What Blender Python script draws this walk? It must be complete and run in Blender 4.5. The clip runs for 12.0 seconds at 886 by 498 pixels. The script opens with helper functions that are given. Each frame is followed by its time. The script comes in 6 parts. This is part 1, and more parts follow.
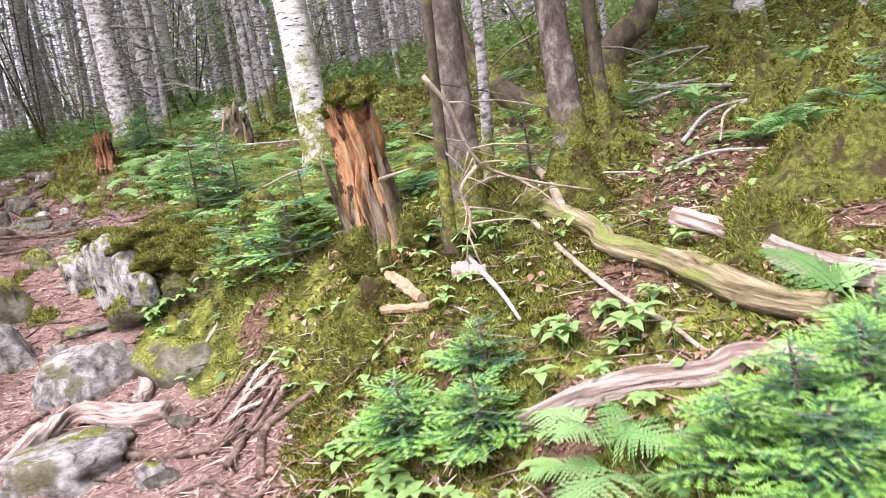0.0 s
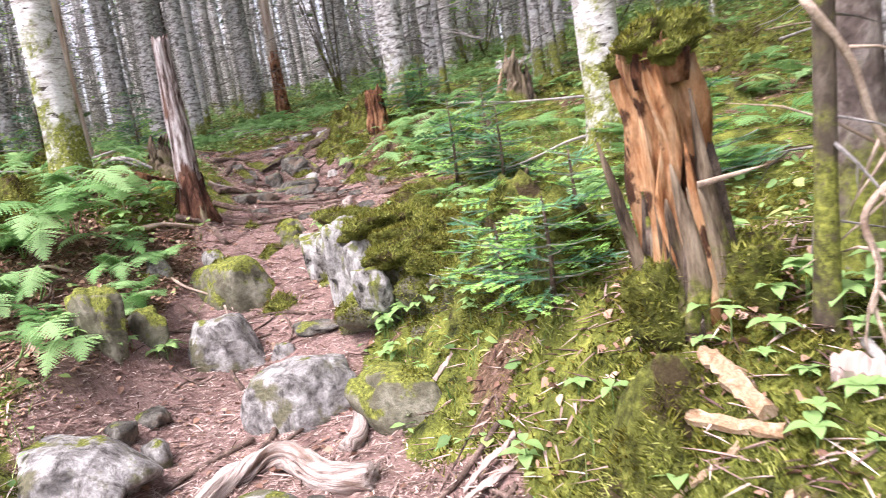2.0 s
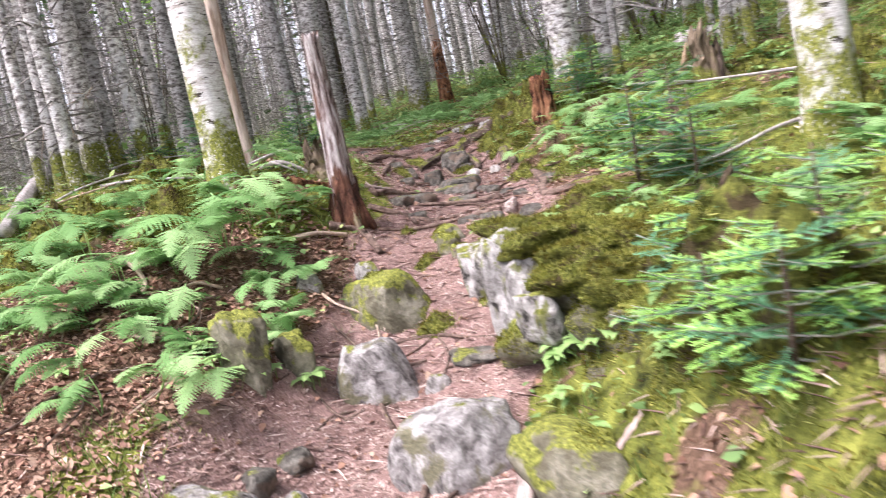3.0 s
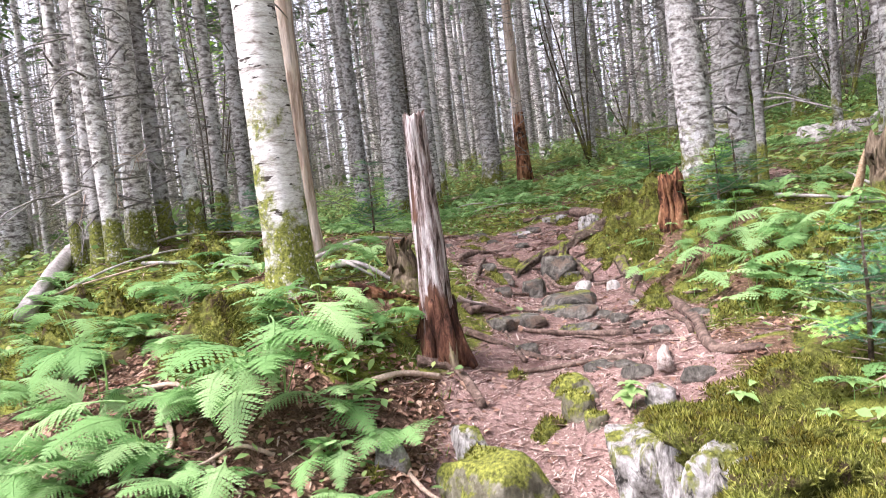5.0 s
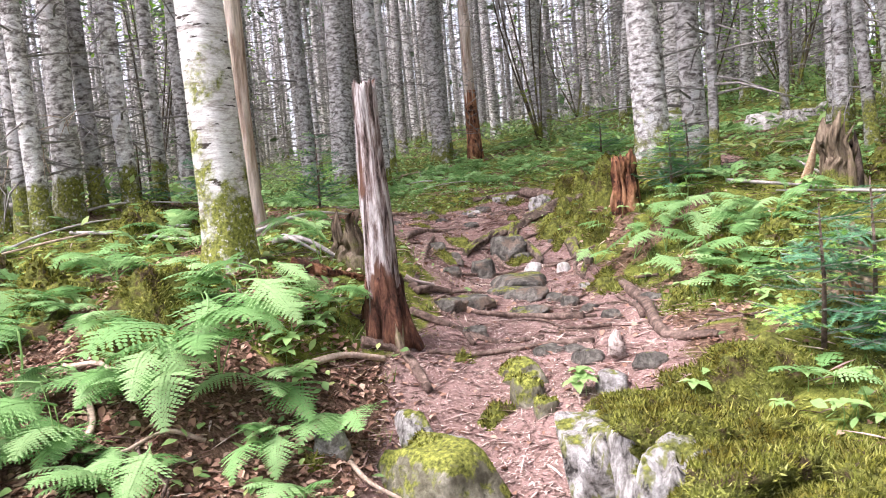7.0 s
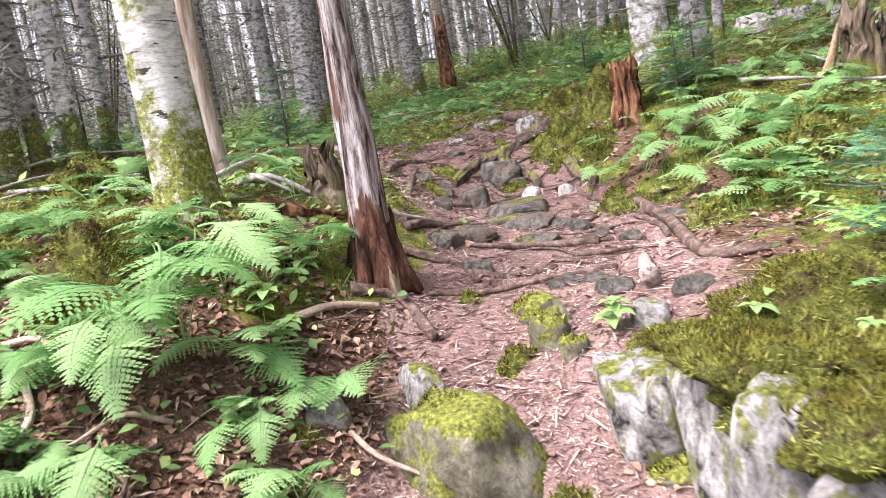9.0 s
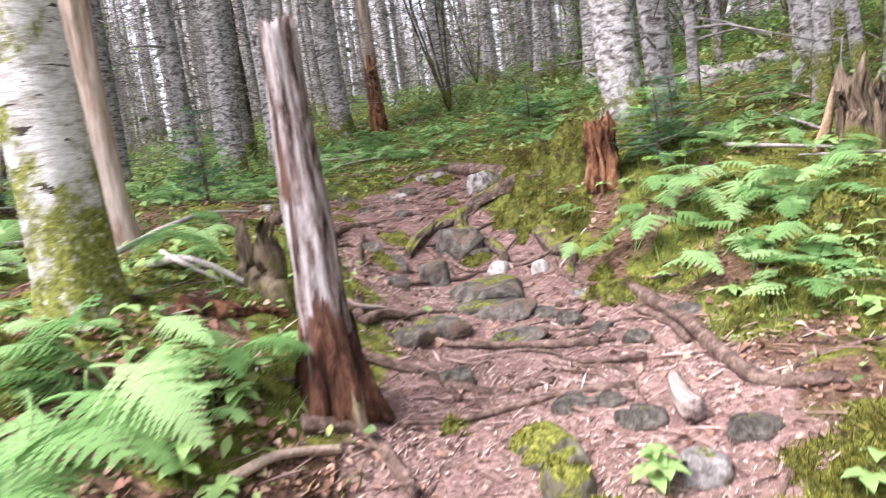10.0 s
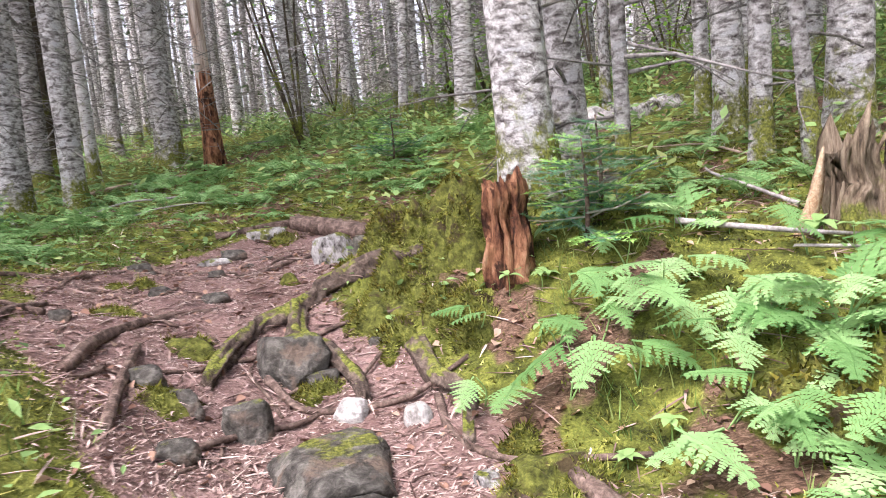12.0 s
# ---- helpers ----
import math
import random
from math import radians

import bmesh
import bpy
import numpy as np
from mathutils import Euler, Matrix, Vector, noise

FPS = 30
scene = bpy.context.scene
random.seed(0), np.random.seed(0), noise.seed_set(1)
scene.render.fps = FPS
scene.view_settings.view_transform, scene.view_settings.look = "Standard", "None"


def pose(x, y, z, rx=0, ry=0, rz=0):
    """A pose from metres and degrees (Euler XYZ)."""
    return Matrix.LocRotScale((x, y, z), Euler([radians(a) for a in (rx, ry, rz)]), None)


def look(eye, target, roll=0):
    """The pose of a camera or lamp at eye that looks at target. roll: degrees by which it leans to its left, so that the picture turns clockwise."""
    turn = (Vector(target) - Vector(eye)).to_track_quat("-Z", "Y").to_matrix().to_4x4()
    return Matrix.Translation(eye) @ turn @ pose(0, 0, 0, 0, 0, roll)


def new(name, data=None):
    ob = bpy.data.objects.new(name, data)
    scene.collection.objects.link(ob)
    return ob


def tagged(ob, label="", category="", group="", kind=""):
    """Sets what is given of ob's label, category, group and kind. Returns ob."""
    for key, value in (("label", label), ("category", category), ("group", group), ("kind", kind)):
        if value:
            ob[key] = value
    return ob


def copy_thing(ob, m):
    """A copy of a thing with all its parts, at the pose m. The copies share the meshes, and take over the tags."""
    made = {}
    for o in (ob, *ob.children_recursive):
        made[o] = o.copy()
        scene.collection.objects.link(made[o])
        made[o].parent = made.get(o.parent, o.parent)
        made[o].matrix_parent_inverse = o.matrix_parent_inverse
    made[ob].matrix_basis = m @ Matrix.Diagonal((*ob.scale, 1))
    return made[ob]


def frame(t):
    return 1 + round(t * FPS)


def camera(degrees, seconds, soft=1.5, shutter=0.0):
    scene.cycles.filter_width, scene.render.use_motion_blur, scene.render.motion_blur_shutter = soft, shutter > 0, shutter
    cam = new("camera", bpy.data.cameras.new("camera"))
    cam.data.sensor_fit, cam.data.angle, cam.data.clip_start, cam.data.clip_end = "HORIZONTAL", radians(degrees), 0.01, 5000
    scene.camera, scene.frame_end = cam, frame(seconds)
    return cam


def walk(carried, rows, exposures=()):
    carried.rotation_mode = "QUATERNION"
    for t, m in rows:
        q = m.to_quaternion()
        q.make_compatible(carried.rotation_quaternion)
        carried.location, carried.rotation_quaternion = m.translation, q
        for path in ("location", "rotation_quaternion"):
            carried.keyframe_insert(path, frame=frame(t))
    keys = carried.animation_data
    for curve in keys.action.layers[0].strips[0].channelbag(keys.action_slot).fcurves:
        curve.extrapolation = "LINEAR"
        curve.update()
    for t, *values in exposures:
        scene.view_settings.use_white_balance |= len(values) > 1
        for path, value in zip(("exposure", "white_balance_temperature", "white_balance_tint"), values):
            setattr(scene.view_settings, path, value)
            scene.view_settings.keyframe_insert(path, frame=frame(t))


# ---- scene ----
EXPOSURES = [(0.0, 1.78, 6250, 23), (1.5, 1.88, 6250, 23), (5.5, 2.04, 6250, 23), (9.5, 2.06, 6250, 23), (12.0, 2.12, 6250, 23)]
cam = camera(60.8, 12.0, 0.7, 0.4)
PATH = [
    (0, (-0.085, 0.791, 1.464), (-0.194, 2.769, 1.188), -8.77),
    (0.5, (-0.012, 1.117, 1.517), (-0.211, 3.085, 1.220), -7.77),
    (1, (-0.041, 1.364, 1.573), (-0.495, 3.290, 1.281), -7.93),
    (1.5, (-0.213, 1.659, 1.610), (-0.879, 3.528, 1.359), -7.95),
    (2, (-0.270, 1.957, 1.557), (-1.111, 3.747, 1.261), -8.45),
    (2.5, (-0.293, 2.227, 1.628), (-1.332, 3.910, 1.336), -9.72),
    (3, (-0.529, 2.453, 1.624), (-1.749, 4.015, 1.358), -10.82),
    (3.5, (-0.905, 2.725, 1.772), (-2.212, 4.221, 1.542), -10.00),
    (3.7, (-0.985, 2.815, 1.800), (-2.318, 4.289, 1.577), -9.69),
    (5.3, (-1.478, 3.171, 1.965), (-2.760, 4.704, 1.885), -5.60),
    (5.5, (-1.477, 3.200, 1.971), (-2.734, 4.754, 1.891), -5.61),
    (6, (-1.467, 3.228, 1.980), (-2.682, 4.814, 1.891), -5.27),
    (6.5, (-1.487, 3.263, 1.976), (-2.680, 4.864, 1.854), -4.90),
    (7, (-1.550, 3.237, 1.933), (-2.744, 4.834, 1.770), -4.71),
    (7.5, (-1.607, 3.214, 1.927), (-2.803, 4.804, 1.724), -5.02),
    (7.7, (-1.615, 3.212, 1.929), (-2.807, 4.802, 1.705), -5.31),
    (9.3, (-2.115, 3.719, 1.830), (-3.248, 5.335, 1.504), -9.45),
    (9.5, (-2.275, 3.816, 1.865), (-3.376, 5.461, 1.579), -8.82),
    (10, (-2.425, 4.036, 2.014), (-3.377, 5.774, 1.745), -7.51),
    (10.5, (-2.574, 4.483, 2.088), (-3.440, 6.274, 1.881), -6.61),
    (11, (-2.821, 4.790, 2.131), (-3.598, 6.622, 1.938), -5.41),
    (11.5, (-2.932, 5.050, 2.190), (-3.574, 6.933, 1.983), -4.66),
    (12, (-2.970, 5.349, 2.135), (-3.575, 7.241, 1.899), -5.34),
]
walk(cam, [(t, look(eye, target, roll)) for t, eye, target, roll in PATH], EXPOSURES)
# the lie of the land: trail (x, y, depth), waves
TRAIL = [(0.27, -2.64, -0.42), (-0.23, 0.86, -0.36), (-0.71, 2.57, -0.36), (-1.73, 3.86, -0.40), (-2.60, 5.06, -0.42), (-3.29, 6.24, -0.26), (-3.76, 7.11, -0.13),
         (-4.14, 8.08, -0.16), (-5.06, 8.68, -0.14), (-5.86, 9.47, -0.06), (-5.93, 10.14, -0.10), (-5.35, 10.72, -0.12), (-4.74, 11.10, -0.10), (-4.26, 11.65, -0.02)]
WAVES = [(0.9, 0.3, 0.035), (2.1, 1.7, 0.022), (3.7, 2.6, 0.016), (5.3, 4.1, 0.012), (8.1, 0.9, 0.008), (11.0, 5.2, 0.007)]


def soft(v):
    return np.logaddexp(0.0, v)


def step(v):
    return 1.0 / (1.0 + np.exp(-v))


def trail_at(x, y):
    """Distance from the trail's middle line, and the depth of the trail there."""
    best, depth = np.full(np.shape(x), 99.0), np.zeros(np.shape(x))
    for (ax, ay, ad), (bx, by, bd) in zip(TRAIL, TRAIL[1:]):
        dx, dy = bx - ax, by - ay
        u = np.clip(((x - ax) * dx + (y - ay) * dy) / (dx * dx + dy * dy), 0, 1)
        d = np.hypot(x - ax - u * dx, y - ay - u * dy)
        depth = np.where(d < best, ad + u * (bd - ad), depth)
        best = np.minimum(best, d)
    return best, depth


def bump(x, y, cx, cy, h, r, s=None):
    return h * np.exp(-((x - cx) / r) ** 2 - ((y - cy) / (s or r)) ** 2)


SIZE = 0.88


def ground(x, y):
    """Height of the forest floor."""
    x, y = np.asarray(x, float) / SIZE, np.asarray(y, float) / SIZE
    far = soft((y - 24.0) / 3.0) * 3.0
    z = -0.02 + 0.014 * np.clip(x, -30, 30) + 0.2446 * (y - far * 0.6) - soft((-x - 12.0) / 3.0) * 3.0 * 0.02
    z = z + soft((x + 1.5) / 0.8) * 0.8 * 0.085 * step((8 - y) / 3) + soft((x + 5.5)) * 0.075 * step((y - 10.0) / 1.3)
    z = z + 0.45 * step((-4.55 - x - 0.25 * np.clip(y - 6, -3, 9)) / 0.22) * step((8.6 - y) / 0.6) * step((y - 4.6 ) / 0.5)
    z = z + bump(x, y, -9.4, 7.2, 0.55, 3.6, 3.2)
    z = z + bump(x, y, -1.77, 6.02, 0.06, 0.75, 0.6) + bump(x, y, -4.02, 9.41, 0.33, 0.75, 0.8) + bump(x, y, -0.70, 4.60, 0.14, 0.8) + bump(x, y, 0.40, 4.70, 0.12, 0.8)
    z = z + bump(x, y, -2.98, 8.70, 0.08, 0.8) + bump(x, y, -3.05, 6.95, 0.14, 0.45, 0.7) + bump(x, y, -1.35, 5.02, 0.1, 0.5)
    z = z + bump(x, y, -4.80, 6.30, 0.17, 0.75, 0.7)
    z = z + 0.17 - 0.068 * y + bump(x, y, -4.85, 9.4, 0.11, 0.5) - bump(x, y, -4.0, 9.05, 0.13, 0.42) - bump(x, y, -4.6, 8.4, 0.06, 0.4) + bump(x, y, -0.45, 4.4, 0.09, 0.55) - bump(x, y, -3.2, 5.35, 0.08, 0.5) - bump(x, y, -1.6, 4.7, 0.08, 0.35)
    d, depth = trail_at(x, y)
    z = z + depth * step((0.72 + 0.25 * step((4.5 - y) / 0.4) - d) / 0.13)
    for i, (f, p, a) in enumerate(WAVES):
        z = z + a * np.sin(f * (x * math.cos(p) + y * math.sin(p)) + 2.1 * p) * np.sin(f * 0.8 * (y * math.cos(p) - x * math.sin(p)) + p)
    return z * SIZE

# world, sun
world = bpy.data.worlds.new("overcast_sky")
scene.world = world
world.use_nodes = True
wn = world.node_tree.nodes
sky = wn.new("ShaderNodeTexSky")
sky.sky_type, sky.sun_disc = "NISHITA", False
sky.sun_elevation, sky.sun_rotation = radians(58), radians(210)
sky.air_density, sky.dust_density, sky.ozone_density = 1.0, 4.0, 1.0
wn["Background"].inputs["Strength"].default_value = 0.135
pale = wn.new("ShaderNodeHueSaturation")  # thin cloud takes the blue out of the sky
pale.inputs["Saturation"].default_value, pale.inputs["Value"].default_value = 0.35, 1.0
world.node_tree.links.new(sky.outputs[0], pale.inputs["Color"])
world.node_tree.links.new(pale.outputs[0], wn["Background"].inputs["Color"])
sun = new("sun", bpy.data.lights.new("sun", "SUN"))
sun.data.energy, sun.data.angle, sun.data.color = 1.5, radians(32), (1.0, 0.95, 0.88)
sun.matrix_world = pose(0, 0, 20, 32, 0, -30)

# materials


def material(name):
    m = bpy.data.materials.new(name)
    m.use_nodes = True
    t = m.node_tree
    return m, t.nodes, t.links, t.nodes["Principled BSDF"]


def noise_tex(n, l, scale, detail=6.0, rough=0.6, stretch=(1, 1, 1), warp=0.0, coord="Object", seed=0.0):
    c = n.new("ShaderNodeTexCoord")
    m = n.new("ShaderNodeMapping")
    m.inputs["Scale"].default_value = stretch
    m.inputs["Location"].default_value = (seed, seed * 0.7, seed * 1.3)
    x = n.new("ShaderNodeTexNoise")
    x.inputs["Scale"].default_value, x.inputs["Detail"].default_value = scale, detail
    x.inputs["Roughness"].default_value, x.inputs["Distortion"].default_value = rough, warp
    if coord == "grain":
        g = n.new("ShaderNodeAttribute")
        g.attribute_name = "grain"
        l.new(g.outputs["Vector"], m.inputs[0])
    else:
        l.new(c.outputs[coord], m.inputs[0])
    l.new(m.outputs[0], x.inputs["Vector"])
    return x.outputs["Fac"]


def ramp(n, l, fac, stops):
    r = n.new("ShaderNodeValToRGB")
    e = r.color_ramp.elements
    while len(e) < len(stops):
        e.new(0.5)
    for k, (p, c) in zip(e, stops):
        k.position, k.color = p, (*c, 1)
    l.new(fac, r.inputs[0])
    return r.outputs[0]


def mix(n, l, fac, a, b, kind="MIX"):
    x = n.new("ShaderNodeMix")
    x.data_type, x.blend_type = "RGBA", kind
    for value, socket in ((fac, x.inputs[0]), (a, x.inputs[6]), (b, x.inputs[7])):
        if isinstance(value, (int, float)):
            socket.default_value = value
        elif isinstance(value, tuple):
            socket.default_value = (*value, 1)
        else:
            l.new(value, socket)
    return x.outputs[2]


def mask(n, l, fac, lo, hi):
    r = n.new("ShaderNodeMapRange")
    r.interpolation_type = "SMOOTHSTEP"
    r.inputs[1].default_value, r.inputs[2].default_value = lo, hi
    l.new(fac, r.inputs[0])
    return r.outputs[0]


def math_node(n, l, op, a, b):
    x = n.new("ShaderNodeMath")
    x.operation = op
    for value, socket in ((a, x.inputs[0]), (b, x.inputs[1])):
        if isinstance(value, (int, float)):
            socket.default_value = value
        else:
            l.new(value, socket)
    return x.outputs[0]


def scaled(n, l, a, k, c):
    """a * k + c"""
    x = math_node(n, l, "MULTIPLY_ADD", a, k)
    x.node.inputs[2].default_value = c
    return x


def relief(n, l, bsdf, height, strength, distance):
    b = n.new("ShaderNodeBump")
    b.inputs["Strength"].default_value, b.inputs["Distance"].default_value = strength, distance
    l.new(height, b.inputs["Height"])
    l.new(b.outputs[0], bsdf.inputs["Normal"])


def tint_by_object(n, l, colour, amount=0.35):
    """Each object of a kind a little lighter or darker."""
    o = n.new("ShaderNodeObjectInfo")
    v = math_node(n, l, "MULTIPLY_ADD", o.outputs["Random"], amount)
    v.node.inputs[2].default_value = 1.0 - amount / 2
    h = n.new("ShaderNodeHueSaturation")
    l.new(v, h.inputs["Value"])
    l.new(colour, h.inputs["Color"])
    return h.outputs[0]


MOSS_COLOURS = [(0.32, (0.030, 0.034, 0.007)), (0.5, (0.15, 0.165, 0.030)), (0.67, (0.31, 0.33, 0.07))]


def wood(name, stops, scale=9, stretch=(1, 1, 0.18), rough=0.85, bump=0.6, depth=0.02, blotch=None, moss=None, moss_top=None, coord="Object", vary=0.0, rot=False):
    """Bark, wood or stone: streaks at one scale, blotches at another, moss where it grows."""
    m, n, l, b = material(name)
    f = noise_tex(n, l, scale, 8, 0.68, stretch, 0.4, coord)
    colour = ramp(n, l, f, stops)
    if blotch:
        big = noise_tex(n, l, blotch[0], 5, 0.6, blotch[3] if len(blotch) > 3 else (1, 1, 1), 0.3, coord, 5.0)
        colour = mix(n, l, mask(n, l, big, *blotch[2]), colour, blotch[1])
    fine = noise_tex(n, l, scale * 5, 6, 0.7, stretch, 0.0, coord, 2.0)
    colour = mix(n, l, 0.55, colour, ramp(n, l, fine, [(0.32, (0.2, 0.19, 0.18)), (0.62, (1, 1, 1))]), "MULTIPLY")
    if rot:
        c = n.new("ShaderNodeTexCoord")
        s = n.new("ShaderNodeSeparateXYZ")
        l.new(c.outputs["Object"], s.inputs[0])
        low = math_node(n, l, "ADD", s.outputs[2], scaled(n, l, noise_tex(n, l, 7, 5, 0.6, (1.6, 1.6, 0.5), seed=3.0), 0.7, -0.35))
        red = ramp(n, l, f, [(0.36, (0.02, 0.009, 0.006)), (0.5, (0.11, 0.042, 0.024)), (0.66, (0.27, 0.13, 0.075))])
        colour = mix(n, l, mask(n, l, low, 0.42, 0.12), colour, red)
    if vary:
        colour = tint_by_object(n, l, colour, vary)
    if moss or moss_top is not None:
        patch = noise_tex(n, l, 5 if moss else 7, 6, 0.65, (1, 1, 1), 0.2, coord, 9.0)
        if moss:
            c = n.new("ShaderNodeTexCoord")
            s = n.new("ShaderNodeSeparateXYZ")
            l.new(c.outputs["Object"], s.inputs[0])
            amount = math_node(n, l, "SUBTRACT", patch, math_node(n, l, "MULTIPLY", s.outputs[2], moss[0]))
            amount = math_node(n, l, "MULTIPLY", mask(n, l, amount, moss[1] - 0.03, moss[1] + 0.12), mask(n, l, noise_tex(n, l, 42, 5, 0.7, seed=6.0), 0.32, 0.46))
        else:
            g = n.new("ShaderNodeNewGeometry")
            s = n.new("ShaderNodeSeparateXYZ")
            l.new(g.outputs["Normal"], s.inputs[0])
            amount = math_node(n, l, "MULTIPLY_ADD", s.outputs[2], 0.28)
            l.new(patch, amount.node.inputs[2])
            amount = mask(n, l, amount, moss_top, moss_top + 0.08)
        green = ramp(n, l, noise_tex(n, l, 60, 5, 0.7), MOSS_COLOURS)
        colour = mix(n, l, amount, colour, green)
    l.new(colour, b.inputs["Base Color"])
    b.inputs["Roughness"].default_value = rough
    b.inputs["Specular IOR Level"].default_value = 0.25
    height = math_node(n, l, "MULTIPLY_ADD", fine, 0.35)
    l.new(f, height.node.inputs[2])
    relief(n, l, b, height, bump, depth)
    return m


def leafy(name, stops, rough=0.55, through_light=0.25, island=True, spec=0.3, patches=False):
    """Leaves and moss blades: each a little different, light coming through."""
    m, n, l, b = material(name)
    if island:
        fac = n.new("ShaderNodeNewGeometry").outputs["Random Per Island"]
    else:
        fac = n.new("ShaderNodeObjectInfo").outputs["Random"]
    colour = ramp(n, l, fac, stops)
    grain = noise_tex(n, l, 40, 4, 0.6)
    colour = mix(n, l, 0.5, colour, ramp(n, l, grain, [(0.3, (0.55, 0.6, 0.5)), (0.7, (1, 1, 1))]), "MULTIPLY")
    if patches:
        wide = noise_tex(n, l, 5, 5, 0.65, seed=6.0)
        colour = mix(n, l, 1.0, colour, ramp(n, l, wide, [(0.40, (0.50, 0.40, 0.27)), (0.51, (0.85, 0.80, 0.66)), (0.60, (1, 1, 1))]), "MULTIPLY")
    l.new(colour, b.inputs["Base Color"])
    b.inputs["Roughness"].default_value = rough
    b.inputs["Specular IOR Level"].default_value = spec
    if through_light:
        tr = n.new("ShaderNodeBsdfTranslucent")
        l.new(colour, tr.inputs[0])
        ms = n.new("ShaderNodeMixShader")
        ms.inputs[0].default_value = through_light
        l.new(b.outputs[0], ms.inputs[1])
        l.new(tr.outputs[0], ms.inputs[2])
        l.new(ms.outputs[0], n["Material Output"].inputs[0])
    return m


def forest_floor():
    m, n, l, b = material("forest_floor")
    trail = n.new("ShaderNodeAttribute")
    trail.attribute_name = "trail"
    mossy = n.new("ShaderNodeAttribute")
    mossy.attribute_name = "moss"
    fibres = noise_tex(n, l, 38, 8, 0.75, (1, 2.2, 1), 1.2)
    crumbs = noise_tex(n, l, 120, 6, 0.7, seed=3.0)
    dirt = ramp(n, l, fibres, [(0.34, (0.07, 0.043, 0.037)), (0.46, (0.24, 0.152, 0.132)), (0.57, (0.44, 0.30, 0.268)), (0.72, (0.60, 0.46, 0.42))])
    dirt = mix(n, l, mask(n, l, noise_tex(n, l, 2.6, 6), 0.42, 0.64), dirt, (0.60, 0.55, 0.54), "MULTIPLY")
    dirt = mix(n, l, 0.4, dirt, ramp(n, l, noise_tex(n, l, 4.5, 6, 0.7, seed=7.0), [(0.35, (0.16, 0.095, 0.082)), (0.65, (0.42, 0.285, 0.255))]))
    litter = ramp(n, l, fibres, [(0.34, (0.03, 0.018, 0.012)), (0.5, (0.14, 0.085, 0.055)), (0.66, (0.36, 0.24, 0.175))])
    pillows = noise_tex(n, l, 9, 6, 0.65, seed=4.0)
    green = ramp(n, l, math_node(n, l, "ADD", math_node(n, l, "MULTIPLY", pillows, 0.6), math_node(n, l, "MULTIPLY", crumbs, 0.4)),
                 [(0.38, (0.016, 0.02, 0.006)), (0.53, (0.15, 0.17, 0.032)), (0.66, (0.38, 0.40, 0.09))])
    edge = math_node(n, l, "ADD", mossy.outputs["Fac"], scaled(n, l, pillows, 0.7, -0.35))
    colour = mix(n, l, mask(n, l, edge, 0.4, 0.6), litter, green)
    rim = math_node(n, l, "ADD", trail.outputs["Fac"], scaled(n, l, fibres, 0.5, -0.25))
    colour = mix(n, l, mask(n, l, rim, 0.4, 0.6), colour, dirt)
    l.new(colour, b.inputs["Base Color"])
    b.inputs["Roughness"].default_value, b.inputs["Specular IOR Level"].default_value = 0.9, 0.15
    height = math_node(n, l, "ADD", math_node(n, l, "MULTIPLY", fibres, 0.6), math_node(n, l, "MULTIPLY", crumbs, 0.4))
    relief(n, l, b, height, 0.9, 0.02)
    return m


FLOOR = forest_floor()
GREY_BARK = wood("grey_fir_bark", [(0.35, (0.07, 0.058, 0.054)), (0.45, (0.27, 0.25, 0.24)), (0.53, (0.58, 0.56, 0.55)), (0.63, (0.84, 0.83, 0.83))], 16, (1.0, 1.0, 2.0), bump=1.0, depth=0.025,
                 blotch=(6.5, (0.66, 0.66, 0.67), (0.55, 0.63), (1, 1, 1.7)), moss=(0.42, 0.31), vary=0.75)
BIRCH_BARK = wood("birch_bark", [(0.32, (0.22, 0.18, 0.16)), (0.41, (0.46, 0.43, 0.41)), (0.5, (0.68, 0.665, 0.655)), (0.66, (0.80, 0.795, 0.79))], 7, (1.2, 1.2, 4.5), bump=0.7, depth=0.012,
                  blotch=(9.0, (0.055, 0.045, 0.038), (0.60, 0.64), (1, 1, 4.0)), moss=(0.24, 0.32))
BROWN_BARK = wood("brown_bark", [(0.34, (0.045, 0.032, 0.026)), (0.5, (0.16, 0.125, 0.11)), (0.66, (0.38, 0.33, 0.30))], 8, (1.3, 1.3, 1.0), bump=0.8, blotch=(3.0, (0.33, 0.31, 0.30), (0.58, 0.7)), moss=(0.5, 0.3))
MOSSY_BARK = wood("mossy_bark", [(0.3, (0.03, 0.022, 0.018)), (0.5, (0.09, 0.07, 0.05)), (0.7, (0.19, 0.16, 0.13))], 8, (1.2, 1.2, 0.7), bump=0.8, moss=(0.12, 0.42))
SNAG_WOOD = wood("weathered_snag_wood", [(0.38, (0.035, 0.022, 0.018)), (0.45, (0.26, 0.19, 0.175)), (0.54, (0.60, 0.55, 0.55)), (0.68, (0.80, 0.76, 0.76))], 20, (1.6, 1.6, 0.2), bump=1.0, depth=0.03,
                 blotch=(7, (0.17, 0.085, 0.055), (0.53, 0.60), (1, 1, 0.3)), rot=True)
SILVER_WOOD = wood("weathered_silver_wood", [(0.36, (0.07, 0.045, 0.04)), (0.46, (0.33, 0.27, 0.26)), (0.6, (0.56, 0.51, 0.51)), (0.75, (0.68, 0.63, 0.62))], 10, (1.4, 1.4, 0.16), bump=0.9,
                   blotch=(3.2, (0.34, 0.16, 0.07), (0.6, 0.7), (1, 1, 0.35)))
